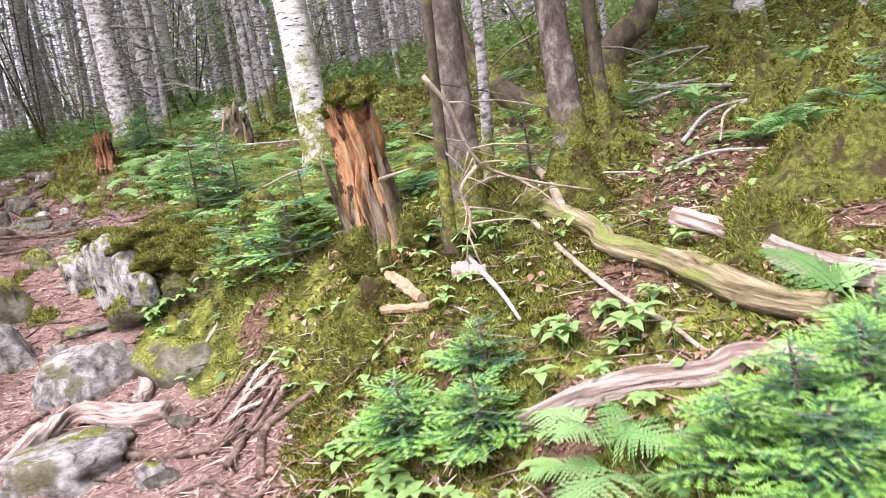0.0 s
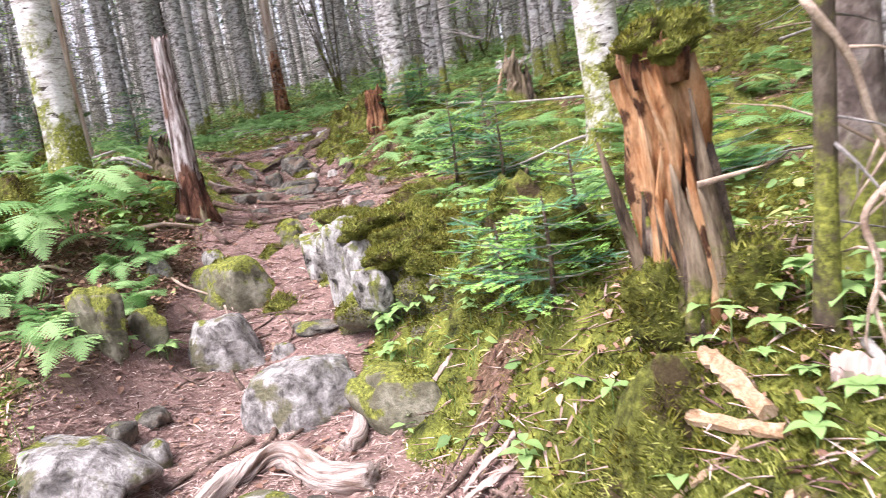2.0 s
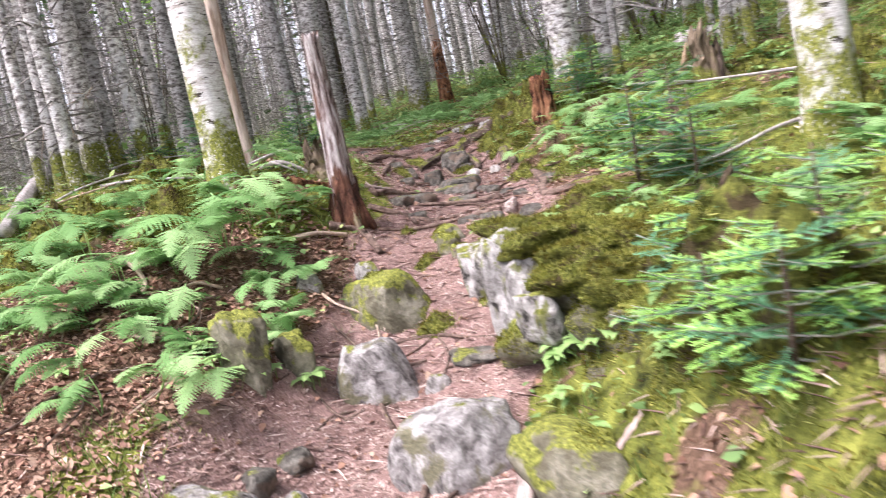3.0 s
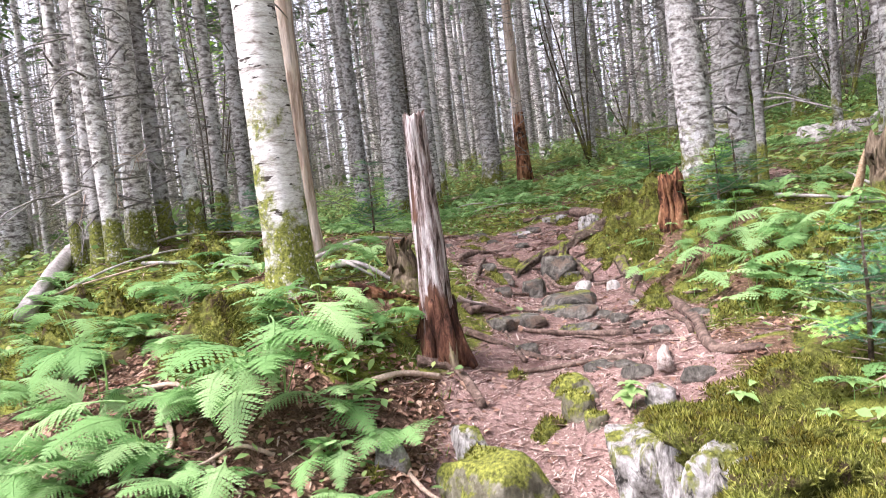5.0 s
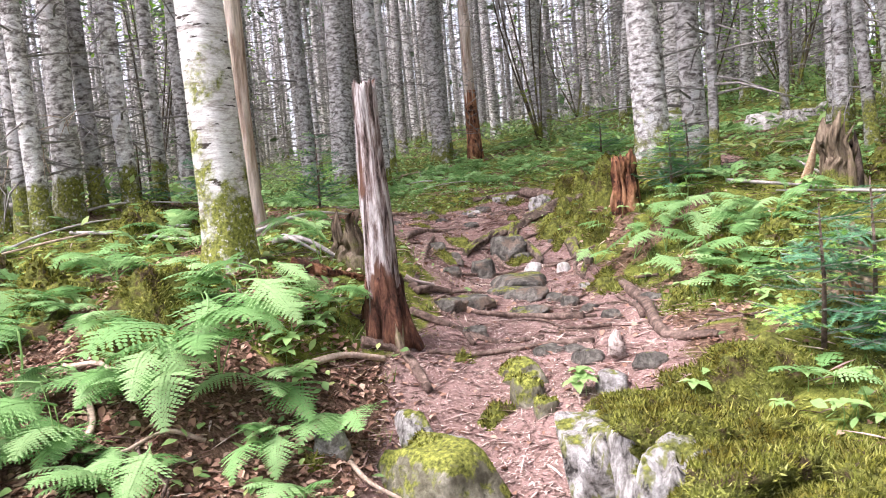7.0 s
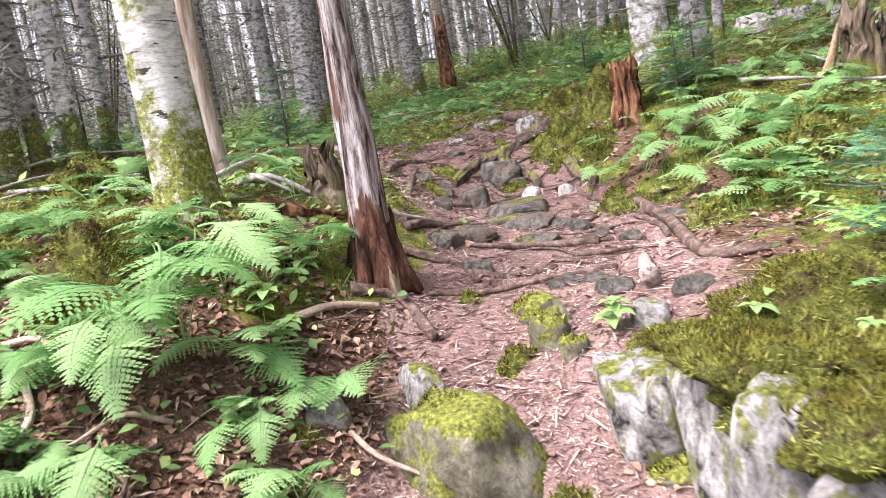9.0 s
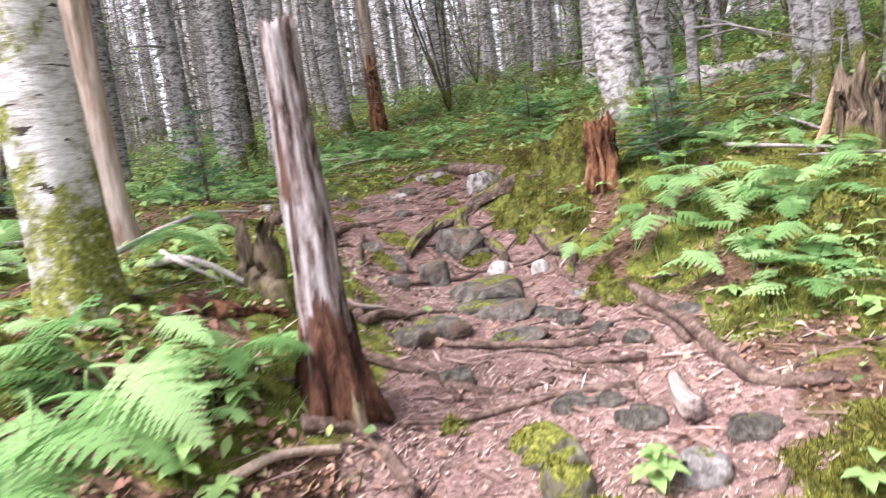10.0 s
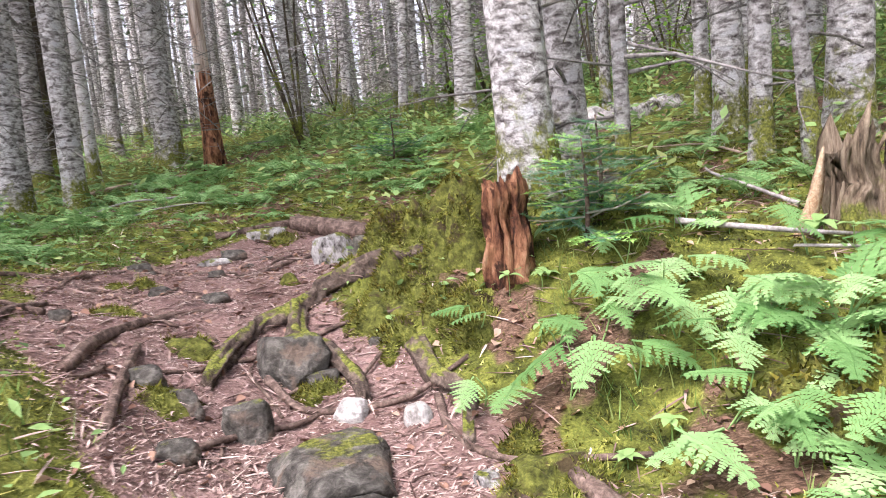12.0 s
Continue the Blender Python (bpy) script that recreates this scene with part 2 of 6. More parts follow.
RED_ROT = wood("red_rotten_wood", [(0.36, (0.02, 0.009, 0.006)), (0.45, (0.17, 0.068, 0.036)), (0.56, (0.42, 0.20, 0.105)), (0.70, (0.64, 0.40, 0.24))], 14, (1.4, 1.4, 0.4), bump=1.0, depth=0.04, blotch=(9, (0.05, 0.02, 0.012), (0.56, 0.62), (1, 1, 0.7)))
DARK_ROT = wood("dark_red_rot", [(0.36, (0.014, 0.007, 0.005)), (0.48, (0.085, 0.034, 0.02)), (0.6, (0.20, 0.09, 0.055)), (0.7, (0.34, 0.18, 0.11))], 18, (1.5, 1.5, 0.35), bump=1.0, depth=0.03)
ORANGE_WOOD = wood("orange_rotten_wood", [(0.3, (0.10, 0.04, 0.018)), (0.42, (0.42, 0.18, 0.07)), (0.55, (0.68, 0.40, 0.21)), (0.72, (0.80, 0.62, 0.44))], 11, (1.5, 1.5, 0.36), bump=1.0, depth=0.035,
                   blotch=(9.0, (0.09, 0.04, 0.02), (0.53, 0.58), (1, 1, 0.55)))
STUMP_GREY = wood("grey_stump_wood", [(0.36, (0.03, 0.02, 0.013)), (0.48, (0.19, 0.14, 0.095)), (0.62, (0.40, 0.32, 0.23))], 14, (1.5, 1.5, 0.22), bump=1.0, depth=0.03, moss=(0.9, 0.36))
PALE_TRUNK = wood("pale_barkless_wood", [(0.34, (0.15, 0.09, 0.065)), (0.43, (0.44, 0.32, 0.255)), (0.54, (0.66, 0.55, 0.475)), (0.75, (0.74, 0.66, 0.60))], 10, (1.4, 1.4, 0.16), bump=0.9, blotch=(3.0, (0.30, 0.20, 0.15), (0.58, 0.7), (1, 1, 0.4)))
PALE_WOOD = wood("pale_split_wood", [(0.36, (0.30, 0.17, 0.09)), (0.5, (0.42, 0.30, 0.19)), (0.66, (0.60, 0.47, 0.33))], 40, (1, 1, 1), bump=0.7, depth=0.01)
LOG_WOOD = wood("bleached_log_wood", [(0.34, (0.08, 0.05, 0.042)), (0.42, (0.38, 0.29, 0.255)), (0.52, (0.62, 0.52, 0.475)), (0.68, (0.76, 0.68, 0.635))], 26, (1.4, 1.4, 0.14), bump=1.0, depth=0.02, blotch=(9, (0.24, 0.16, 0.125), (0.54, 0.68), (1, 1, 0.3)), moss_top=0.93, coord="grain")
MOSSY_LOG = wood("mossy_log_wood", [(0.34, (0.06, 0.04, 0.022)), (0.45, (0.27, 0.21, 0.12)), (0.57, (0.48, 0.41, 0.26)), (0.72, (0.62, 0.56, 0.40))], 26, (1.4, 1.4, 0.14), bump=1.0, depth=0.02, blotch=(9, (0.26, 0.30, 0.08), (0.5, 0.64), (1, 1, 0.3)), moss_top=0.80, coord="grain")
ROOT_WOOD = wood("root_wood", [(0.33, (0.04, 0.026, 0.02)), (0.5, (0.16, 0.11, 0.088)), (0.68, (0.36, 0.265, 0.22))], 22, (1, 1, 1), bump=0.8, depth=0.015, moss_top=0.88)
MOSSY_ROOT = wood("mossy_root_wood", [(0.33, (0.035, 0.025, 0.02)), (0.5, (0.13, 0.095, 0.075)), (0.68, (0.30, 0.235, 0.19))], 22, (1, 1, 1), bump=0.9, depth=0.02, moss_top=0.70)
TWIG_WOOD = wood("dead_twig_wood", [(0.3, (0.20, 0.18, 0.165)), (0.6, (0.50, 0.475, 0.45))], 20, (1, 1, 1), bump=0.3)
DARK_TWIG = wood("dark_dead_twigs", [(0.3, (0.07, 0.062, 0.056)), (0.65, (0.36, 0.34, 0.325))], 20, (1, 1, 1), bump=0.3)
STICK_WOOD = wood("pale_stick_wood", [(0.3, (0.22, 0.15, 0.11)), (0.6, (0.55, 0.44, 0.35))], 20, (1, 1, 1), bump=0.5, depth=0.01)
GREY_STONE = wood("grey_stone", [(0.36, (0.09, 0.082, 0.078)), (0.47, (0.30, 0.285, 0.275)), (0.57, (0.48, 0.465, 0.455)), (0.68, (0.68, 0.665, 0.655))], 14, (1, 1, 1), bump=1.0, depth=0.03, blotch=(6, (0.20, 0.19, 0.12), (0.52, 0.62)), moss_top=0.80)
MOSSY_STONE = wood("mossy_stone", [(0.3, (0.06, 0.055, 0.035)), (0.5, (0.17, 0.16, 0.11)), (0.7, (0.33, 0.315, 0.25))], 9, (1, 1, 1), bump=0.9, depth=0.03, moss_top=0.58)
DARK_STONE = wood("dark_damp_stone", [(0.36, (0.035, 0.032, 0.027)), (0.5, (0.12, 0.112, 0.096)), (0.64, (0.27, 0.255, 0.225))], 16, (1, 1, 1), rough=0.7, bump=1.0, depth=0.03, blotch=(7, (0.20, 0.15, 0.115), (0.54, 0.66)), moss_top=0.78)
WHITE_STONE = wood("pale_quartz_stone", [(0.37, (0.045, 0.042, 0.038)), (0.44, (0.27, 0.255, 0.24)), (0.55, (0.52, 0.505, 0.49)), (0.66, (0.68, 0.665, 0.645))], 18, (1.2, 1.2, 0.75), bump=1.0, depth=0.03, blotch=(11.0, (0.24, 0.255, 0.10), (0.53, 0.60), (1.2, 1.2, 0.6)), moss_top=0.70)
QUARTZ = wood("white_quartz", [(0.36, (0.30, 0.28, 0.26)), (0.47, (0.48, 0.46, 0.43)), (0.6, (0.68, 0.665, 0.64))], 14, (1, 1, 1), bump=0.9, depth=0.02, blotch=(12, (0.26, 0.24, 0.20), (0.58, 0.66)))
MOSS_PAD = wood("moss_cushion", MOSS_COLOURS, 30, (1, 1, 1), rough=0.95, bump=1.0, depth=0.03, blotch=(9, (0.09, 0.065, 0.03), (0.52, 0.62)))
FERN_GREEN = leafy("fern_green", [(0.0, (0.13, 0.28, 0.085)), (0.5, (0.25, 0.45, 0.17)), (1.0, (0.39, 0.59, 0.27))], island=False, through_light=0.38, spec=0.12)
FERN_COVER = leafy("far_fern_green", [(0.0, (0.13, 0.28, 0.085)), (0.5, (0.25, 0.45, 0.17)), (1.0, (0.39, 0.59, 0.27))], through_light=0.38, spec=0.12)
HERB_GREEN = leafy("herb_leaf_green", [(0.0, (0.08, 0.15, 0.045)), (0.4, (0.24, 0.40, 0.14)), (0.8, (0.33, 0.50, 0.18)), (1.0, (0.39, 0.44, 0.16))], through_light=0.3)
NEEDLE_DARK = leafy("fir_needles", [(0.0, (0.035, 0.11, 0.055)), (0.5, (0.08, 0.22, 0.11)), (1.0, (0.15, 0.34, 0.18))], through_light=0.15)
NEEDLE_NEW = leafy("new_fir_needles", [(0.0, (0.16, 0.36, 0.07)), (0.5, (0.30, 0.56, 0.12)), (1.0, (0.46, 0.72, 0.22))], through_light=0.3)
CROWN_GREEN = leafy("canopy_needles", [(0.0, (0.03, 0.07, 0.025)), (0.5, (0.06, 0.13, 0.04)), (1.0, (0.11, 0.21, 0.06))], through_light=0.2)
BROAD_GREEN = leafy("young_broad_leaves", [(0.0, (0.13, 0.30, 0.04)), (0.5, (0.24, 0.46, 0.06)), (1.0, (0.38, 0.60, 0.10))], through_light=0.4)
MOSS_BLADE = leafy("moss_blades", [(0.0, (0.05, 0.058, 0.012)), (0.4, (0.17, 0.19, 0.036)), (0.7, (0.31, 0.34, 0.072)), (1.0, (0.52, 0.54, 0.20))], rough=0.9, through_light=0.2, spec=0.1, patches=True)
GRASS_GREEN = leafy("grass_blades", [(0.0, (0.05, 0.11, 0.02)), (0.5, (0.17, 0.29, 0.06)), (1.0, (0.34, 0.38, 0.14))], through_light=0.25)
DEAD_LEAF = leafy("dead_leaves", [(0.0, (0.14, 0.07, 0.05)), (0.4, (0.32, 0.18, 0.13)), (0.75, (0.42, 0.26, 0.19)), (1.0, (0.54, 0.39, 0.30))], rough=0.8, through_light=0.1)
WOOD_CHIP = leafy("needle_and_wood_crumbs", [(0.0, (0.08, 0.045, 0.038)), (0.5, (0.36, 0.245, 0.218)), (0.85, (0.55, 0.42, 0.385)), (1.0, (0.72, 0.61, 0.55))], rough=0.9, through_light=0.0, spec=0.15)

# building tools


def mesh_of(name, verts, faces, mats, smooth=True, index=None):
    me = bpy.data.meshes.new(name)
    me.from_pydata([tuple(v) for v in verts], [], [tuple(f) for f in faces])
    for m in mats if isinstance(mats, (list, tuple)) else [mats]:
        me.materials.append(m)
    if smooth:
        me.polygons.foreach_set("use_smooth", np.ones(len(me.polygons), bool))
    if index is not None:
        me.polygons.foreach_set("material_index", np.asarray(index, np.int32))
    me.update()
    return me


def big_mesh(name, verts, faces, mats, smooth=True):
    """The same from arrays, for many thousand triangles or quads."""
    verts, faces = np.asarray(verts, np.float32), np.asarray(faces, np.int32)
    me = bpy.data.meshes.new(name)
    k = faces.shape[1]
    me.vertices.add(len(verts))
    me.vertices.foreach_set("co", verts.ravel())
    me.loops.add(faces.size)
    me.loops.foreach_set("vertex_index", faces.ravel())
    me.polygons.add(len(faces))
    me.polygons.foreach_set("loop_start", np.arange(0, faces.size, k, dtype=np.int32))
    for m in mats if isinstance(mats, (list, tuple)) else [mats]:
        me.materials.append(m)
    if smooth:
        me.polygons.foreach_set("use_smooth", np.ones(len(faces), bool))
    me.update(calc_edges=True)
    me.validate()
    return me


def part(name, me, parent, label="", m=None):
    ob = new(name, me)
    ob.parent = parent
    if m is not None:
        ob.matrix_basis = m
    return tagged(ob, label)


def thing(name, label, category, at, group="", me=None, kind=""):
    ob = new(name, me)
    ob.matrix_basis = at if isinstance(at, Matrix) else Matrix.Translation(at)
    return tagged(ob, label, category, group, kind)


def on_ground(x, y, sink=0.0):
    return Vector((x, y, float(ground(x, y)) - sink))


def spline(pts, n):
    """A smooth line through the points (Catmull-Rom), in n steps."""
    p = [Vector(v) for v in pts]
    if len(p) == 2:
        return [p[0].lerp(p[1], i / n) for i in range(n + 1)]
    p = [2 * p[0] - p[1]] + p + [2 * p[-1] - p[-2]]
    out, seg = [], len(p) - 3
    for i in range(n + 1):
        u = i / n * seg
        k = min(int(u), seg - 1)
        t = u - k
        a, b, c, d = p[k:k + 4]
        out.append(0.5 * (2 * b + (c - a) * t + (2 * a - 5 * b + 4 * c - d) * t * t + (3 * b - a - 3 * c + d) * t ** 3))
    return out


def tube(line, radii, sides=8, rough=0.0, grain=3.0, seed=0, ridges=0, ridge=0.0, ragged=0.0, fibre=0.0, long=4.0):
    """Verts and faces of a closed tube along a line, with an uneven surface."""
    verts, faces = [], []
    up = Vector((0.31, 0.87, 0.38)).normalized()
    n = len(line)
    run = 0.0
    for i, p in enumerate(line):
        run += (p - line[max(i - 1, 0)]).length
        t = (line[min(i + 1, n - 1)] - line[max(i - 1, 0)]).normalized()
        a = t.cross(up)
        a = a.normalized() if a.length > 1e-4 else Vector((1, 0, 0))
        b = t.cross(a)
        r = radii[i] if i < len(radii) else radii[-1]
        for k in range(sides):
            w = 2 * math.pi * k / sides
            d = a * math.cos(w) + b * math.sin(w)
            q = p + d * r
            e = 1.0
            if rough:
                e += rough * noise.noise(Vector((q.x * grain + seed, q.y * grain, q.z * grain * 0.35))) + rough * 0.5 * noise.noise(Vector((q.x * grain * 3, q.y * grain * 3 + seed, q.z * grain)))
            if ridges:
                e += ridge * math.sin(w * ridges + 2.0 * noise.noise(Vector((seed, 0, p.z * 2)))) + ridge * 0.7 * math.sin(w * (ridges * 2 + 1) + seed)
            if fibre:
                cw, sw = math.cos(w), math.sin(w)
                e += fibre * noise.noise(Vector((cw * 1.6 + seed, sw * 1.6, run * long))) + fibre * 0.7 * noise.noise(Vector((cw * 4.5, sw * 4.5 + seed, run * long * 1.4)))
                e -= fibre * 1.1 * max(0.0, noise.noise(Vector((cw * 3.2 + 7, sw * 3.2 + seed, run * long * 0.6))) - 0.12)
            q = p + d * (r * e)
            if ragged and i > n * 0.55:
                q += t * ragged * ((i / (n - 1) - 0.55) / 0.45) ** 1.5 * (noise.noise(Vector((math.cos(w) * 2.2 + seed, math.sin(w) * 2.2, 0.5))) + 0.9 * noise.noise(Vector((math.cos(w) * 6, math.sin(w) * 6 + seed, 0.5))) - 0.15)
            verts.append(q)
    for i in range(n - 1):
        for k in range(sides):
            j = (k + 1) % sides
            faces.append((i * sides + k, i * sides + j, (i + 1) * sides + j, (i + 1) * sides + k))
    for i, flip in ((0, True), (n - 1, False)):
        c = len(verts)
        verts.append(line[i] - (Vector((0, 0, 0.7 * ragged)) if not flip and ragged else Vector()))
        for k in range(sides):
            j = (k + 1) % sides
            f = (i * sides + k, i * sides + j, c)
            faces.append(f[::-1] if flip else f)
    return verts, faces


def add_grain(me, line, sides):
    """Coordinates that run along a log, for its wood grain."""
    out, run = [], 0.0
    for i, p in enumerate(line):
        run += (p - line[max(i - 1, 0)]).length
        out += [(0.06 * math.cos(6.283 * k / sides), 0.06 * math.sin(6.283 * k / sides), run) for k in range(sides)]
    out += [(0, 0, 0), (0, 0, run)]
    a = me.attributes.new("grain", "FLOAT_VECTOR", "POINT")
    a.data.foreach_set("vector", np.array(out, np.float32).ravel())
    return me


def joined(pieces):
    verts, faces = [], []
    for v, f in pieces:
        o = len(verts)
        verts += list(v)
        faces += [tuple(i + o for i in q) for q in f]
    return verts, faces


def taper(a, b, n, power=1.0):
    return [a + (b - a) * (i / n) ** power for i in range(n + 1)]


def stone_mesh(name, w, d, h, mat, seed, levels=4, flat=0.35, bumps=0.22, facets=5, cut=0.78, boxy=2.6):
    bm = bmesh.new()
    bmesh.ops.create_icosphere(bm, subdivisions=levels, radius=1.0)
    s = Vector((seed * 3.7, seed * 1.9, seed * 5.3))
    for v in bm.verts:
        c = v.co.copy()
        c = c / (abs(c.x) ** boxy + abs(c.y) ** boxy + abs(c.z) ** boxy) ** (1 / boxy)
        k = 1 + bumps * 1.5 * noise.noise(c * 1.1 + s) + bumps * 0.7 * noise.noise(c * 2.6 + s) + bumps * 0.22 * noise.noise(c * 7 + s) + bumps * 0.1 * noise.noise(c * 16 + s)
        # facets: press the stone against a few planes
        c = c * k
        for q in range(facets):
            nrm = Vector((math.sin(seed * 2.1 + q * 2.4), math.cos(seed * 1.3 + q * 1.7), 0.55 * math.sin(seed + q * 3.1 + 0.3 * (q // 5)))).normalized()
            e = c.dot(nrm) - cut
            if e > 0:
                c -= nrm * e * 0.85
        if c.z > 1 - flat:
            c.z = 1 - flat + (c.z - 1 + flat) * 0.35
        v.co = Vector((c.x * w / 2, c.y * d / 2, c.z * h * 0.72))
    for v in bm.verts:
        v.co *= 1 + 0.025 * noise.noise(v.co * 38 + s) + 0.02 * noise.noise(v.co * 90 + s)
    me = bpy.data.meshes.new(name)
    bm.to_mesh(me)
    bm.free()
    me.materials.append(mat)
    me.polygons.foreach_set("use_smooth", np.ones(len(me.polygons), bool))
    return me


def fuzz(ob, seed, per_m2=16000, high=0.02, wide=0.004, up=0.25, label="feathery moss tufts", mat=None, patch=-2.0):
    """Moss blades standing on the upper side of a mesh, as a part of it."""
    me, rs = ob.data, np.random.RandomState(int(seed))
    me.calc_loop_triangles()
    t = np.array([q.vertices[:] for q in me.loop_triangles])
    v = np.array([q.co[:] for q in me.vertices])
    a, b, c = v[t[:, 0]], v[t[:, 1]], v[t[:, 2]]
    n = np.cross(b - a, c - a)
    area = np.linalg.norm(n, axis=1) / 2
    n = n / np.maximum(np.linalg.norm(n, axis=1), 1e-9)[:, None]
    area = np.where(n[:, 2] > up, area, 0)
    count = int(area.sum() * per_m2)
    if count < 3:
        return
    k = rs.choice(len(t), count, p=area / area.sum())
    u, w = rs.uniform(0, 1, count), rs.uniform(0, 1, count)
    u, w = np.where(u + w > 1, 1 - u, u), np.where(u + w > 1, 1 - w, w)
    p = a[k] + (b - a)[k] * u[:, None] + (c - a)[k] * w[:, None]
    if patch > -2:
        ok = patchy(p[:, 0] + seed, p[:, 1] + p[:, 2], 9.0, seed) > patch
        p, k = p[ok], k[ok]
        count = len(p)
    h = high * rs.uniform(0.5, 1.4, count)
    way = n[k] * 0.8 + rs.normal(0, 0.8, (count, 3)) + [0, 0, 0.3]
    side = np.cross(way, rs.normal(size=(count, 3)))
    side = side / np.linalg.norm(side, axis=1)[:, None] * (wide * rs.uniform(0.6, 1.4, count))[:, None]
    q = np.stack([p - side - n[k] * 0.003, p + side - n[k] * 0.003, p + way * h[:, None]], 1).reshape(-1, 3)
    tagged(part("moss_fuzz", big_mesh("moss_fuzz", q, np.arange(count * 3).reshape(-1, 3), mat or MOSS_BLADE, False), ob, label), kind="stuff")


def place(x, y, turn=0.0, sink=0.0, size=1.0):
    return Matrix.Translation(on_ground(x, y, sink)) @ Matrix.Rotation(turn, 4, "Z") @ Matrix.Scale(size, 4)


def lean_pose(x, y, lx, ly, sx=1.0, sz=1.0, turn=0.0, sink=0.1):
    """Stands on the ground, sheared by lx, ly metres for each metre of height."""
    sh = Matrix.Identity(4)
    sh[0][2], sh[1][2] = lx, ly
    return Matrix.Translation(on_ground(x, y, sink)) @ sh @ Matrix.Rotation(turn, 4, "Z") @ Matrix.Diagonal((sx, sx, sz, 1))

# forest floor


def spaced(lo, hi, step_size, far):
    """Grid lines: even between lo and hi, wider and wider out to far."""
    mid = list(np.arange(lo, hi + 1e-6, step_size))
    out, v, s = [], hi, step_size
    while v < far:
        s *= 1.16
        v += s
        out.append(v)
    left, v, s = [], lo, step_size
    while v > -far:
        s *= 1.16
        v -= s
        left.append(v)
    return np.array(left[::-1] + mid + out)


def patchy(x, y, f=1.0, seed=0.0):
    """Even-scaled blotches between about -1 and 1."""
    z = np.zeros(np.shape(x))
    for i in range(6):
        p = seed + i * 1.3
        k = f * (1.0 + 0.9 * i)
        z = z + np.sin(k * (x * math.cos(p) + y * math.sin(p)) + p * 3 + 1.3 * np.sin(k * 0.6 * (y * math.cos(p * 1.7) - x * math.sin(p * 1.7)))) / (1 + 0.5 * i)
    return z / 2.2


def trail_mask(x, y):
    d, _ = trail_at(x / SIZE, y / SIZE)
    width = 0.70 + 0.22 * step((4.5 - y / SIZE) / 0.4) - 0.35 * step((y / SIZE - 11.5) / 0.2) - 0.55 * bump(x, y, -4.05, 8.29, 1.0, 0.45, 0.5) + 0.25 * bump(x, y, -5.10, 8.28, 1.0, 0.9) + 0.25 * bump(x, y, -2.89, 3.90, 1.0, 0.8) - 0.7 * bump(x, y, -3.41, 7.69, 1.0, 0.34, 0.36) - 0.5 * bump(x, y, -3.18, 7.31, 1.0, 0.22, 0.26) - 0.7 * bump(x, y, -1.80, 4.74, 1.0, 0.32, 0.42) - 0.6 * bump(x, y, -1.34, 4.22, 1.0, 0.25, 0.3) - 0.8 * bump(x, y, -0.48, 3.20, 1.0, 0.48, 0.75)
    return step((width - d + 0.10 * patchy(x, y, 4.0, 2.0)) / 0.05)


def moss_mask(x, y):
    """1 where moss covers the floor, 0 on leaf litter."""
    leaves = bump(x, y, -4.09, 4.63, 1.0, 0.75, 0.8) + bump(x, y, -3.49, 5.20, 0.6, 0.4) + bump(x, y, 0.17, 3.25, 0.4, 0.35, 0.5) - bump(x, y, -0.73, 3.34, 0.6, 0.4, 0.5) + bump(x, y, 1.61, 3.71, 0.8, 0.6) + bump(x, y, 0.86, 5.05, 0.8, 0.6) + bump(x, y, -2.41, 6.35, 0.6, 0.3)
    leaves = leaves + bump(x, y, -3.01, 7.24, 0.5, 0.5) + bump(x, y, -4.19, 3.71, 1.0, 1.0, 0.8) + bump(x, y, 0.62, 3.25, 0.25, 0.5) + bump(x, y, 2.03, 6.10, 0.6, 1.2)
    return step((0.42 + 0.6 * patchy(x, y, 2.3, 0.6) + 0.45 * patchy(x, y, 7.0, 2.6) - leaves * 1.1) / 0.12) * (1 - trail_mask(x, y))


xs, ys = spaced(-6.4, 2.0, 0.032, 260), spaced(1.4, 9.6, 0.032, 260)
gx, gy = np.meshgrid(xs, ys)
gz = ground(gx, gy)
near = ((gx > -9) & (gx < 4) & (gy > 0) & (gy < 13)).astype(float)
gm, gt = moss_mask(gx, gy), trail_mask(gx, gy)
gz = gz + near * (gm * (0.022 * patchy(gx, gy, 9.0, 1.0) + 0.012 * patchy(gx, gy, 21.0, 4.0)) + (1 - gm) * 0.007 * patchy(gx, gy, 26.0, 2.2) + gt * (0.016 * patchy(gx, gy, 7.0, 1.7) + 0.010 * patchy(gx, gy, 15.0, 0.4)))
nx, ny = len(xs), len(ys)
ids = np.arange(nx * ny).reshape(ny, nx)
quads = np.stack([ids[:-1, :-1], ids[:-1, 1:], ids[1:, 1:], ids[1:, :-1]], -1).reshape(-1, 4)
floor_mesh = big_mesh("forest_floor", np.stack([gx, gy, gz], -1).reshape(-1, 3), quads, FLOOR)
for attr, values in (("trail", gt), ("moss", gm)):
    a = floor_mesh.attributes.new(attr, "FLOAT", "POINT")
    a.data.foreach_set("value", values.astype(np.float32).ravel())
tagged(new("ground", floor_mesh), "mossy forest floor with a worn earthen trail", "ground", kind="structure")

# trees


def trunk_line(height, seed, sway=0.06, n=26):
    rnd = random.Random(seed)
    a, b = rnd.uniform(0, 6.3), rnd.uniform(0, 6.3)
    return [Vector((sway * math.sin(a + 0.5 * z) - sway * math.sin(a), sway * math.sin(b + 0.42 * z) - sway * math.sin(b), z)) for z in [height * (i / n) ** 1.5 for i in range(n + 1)]]


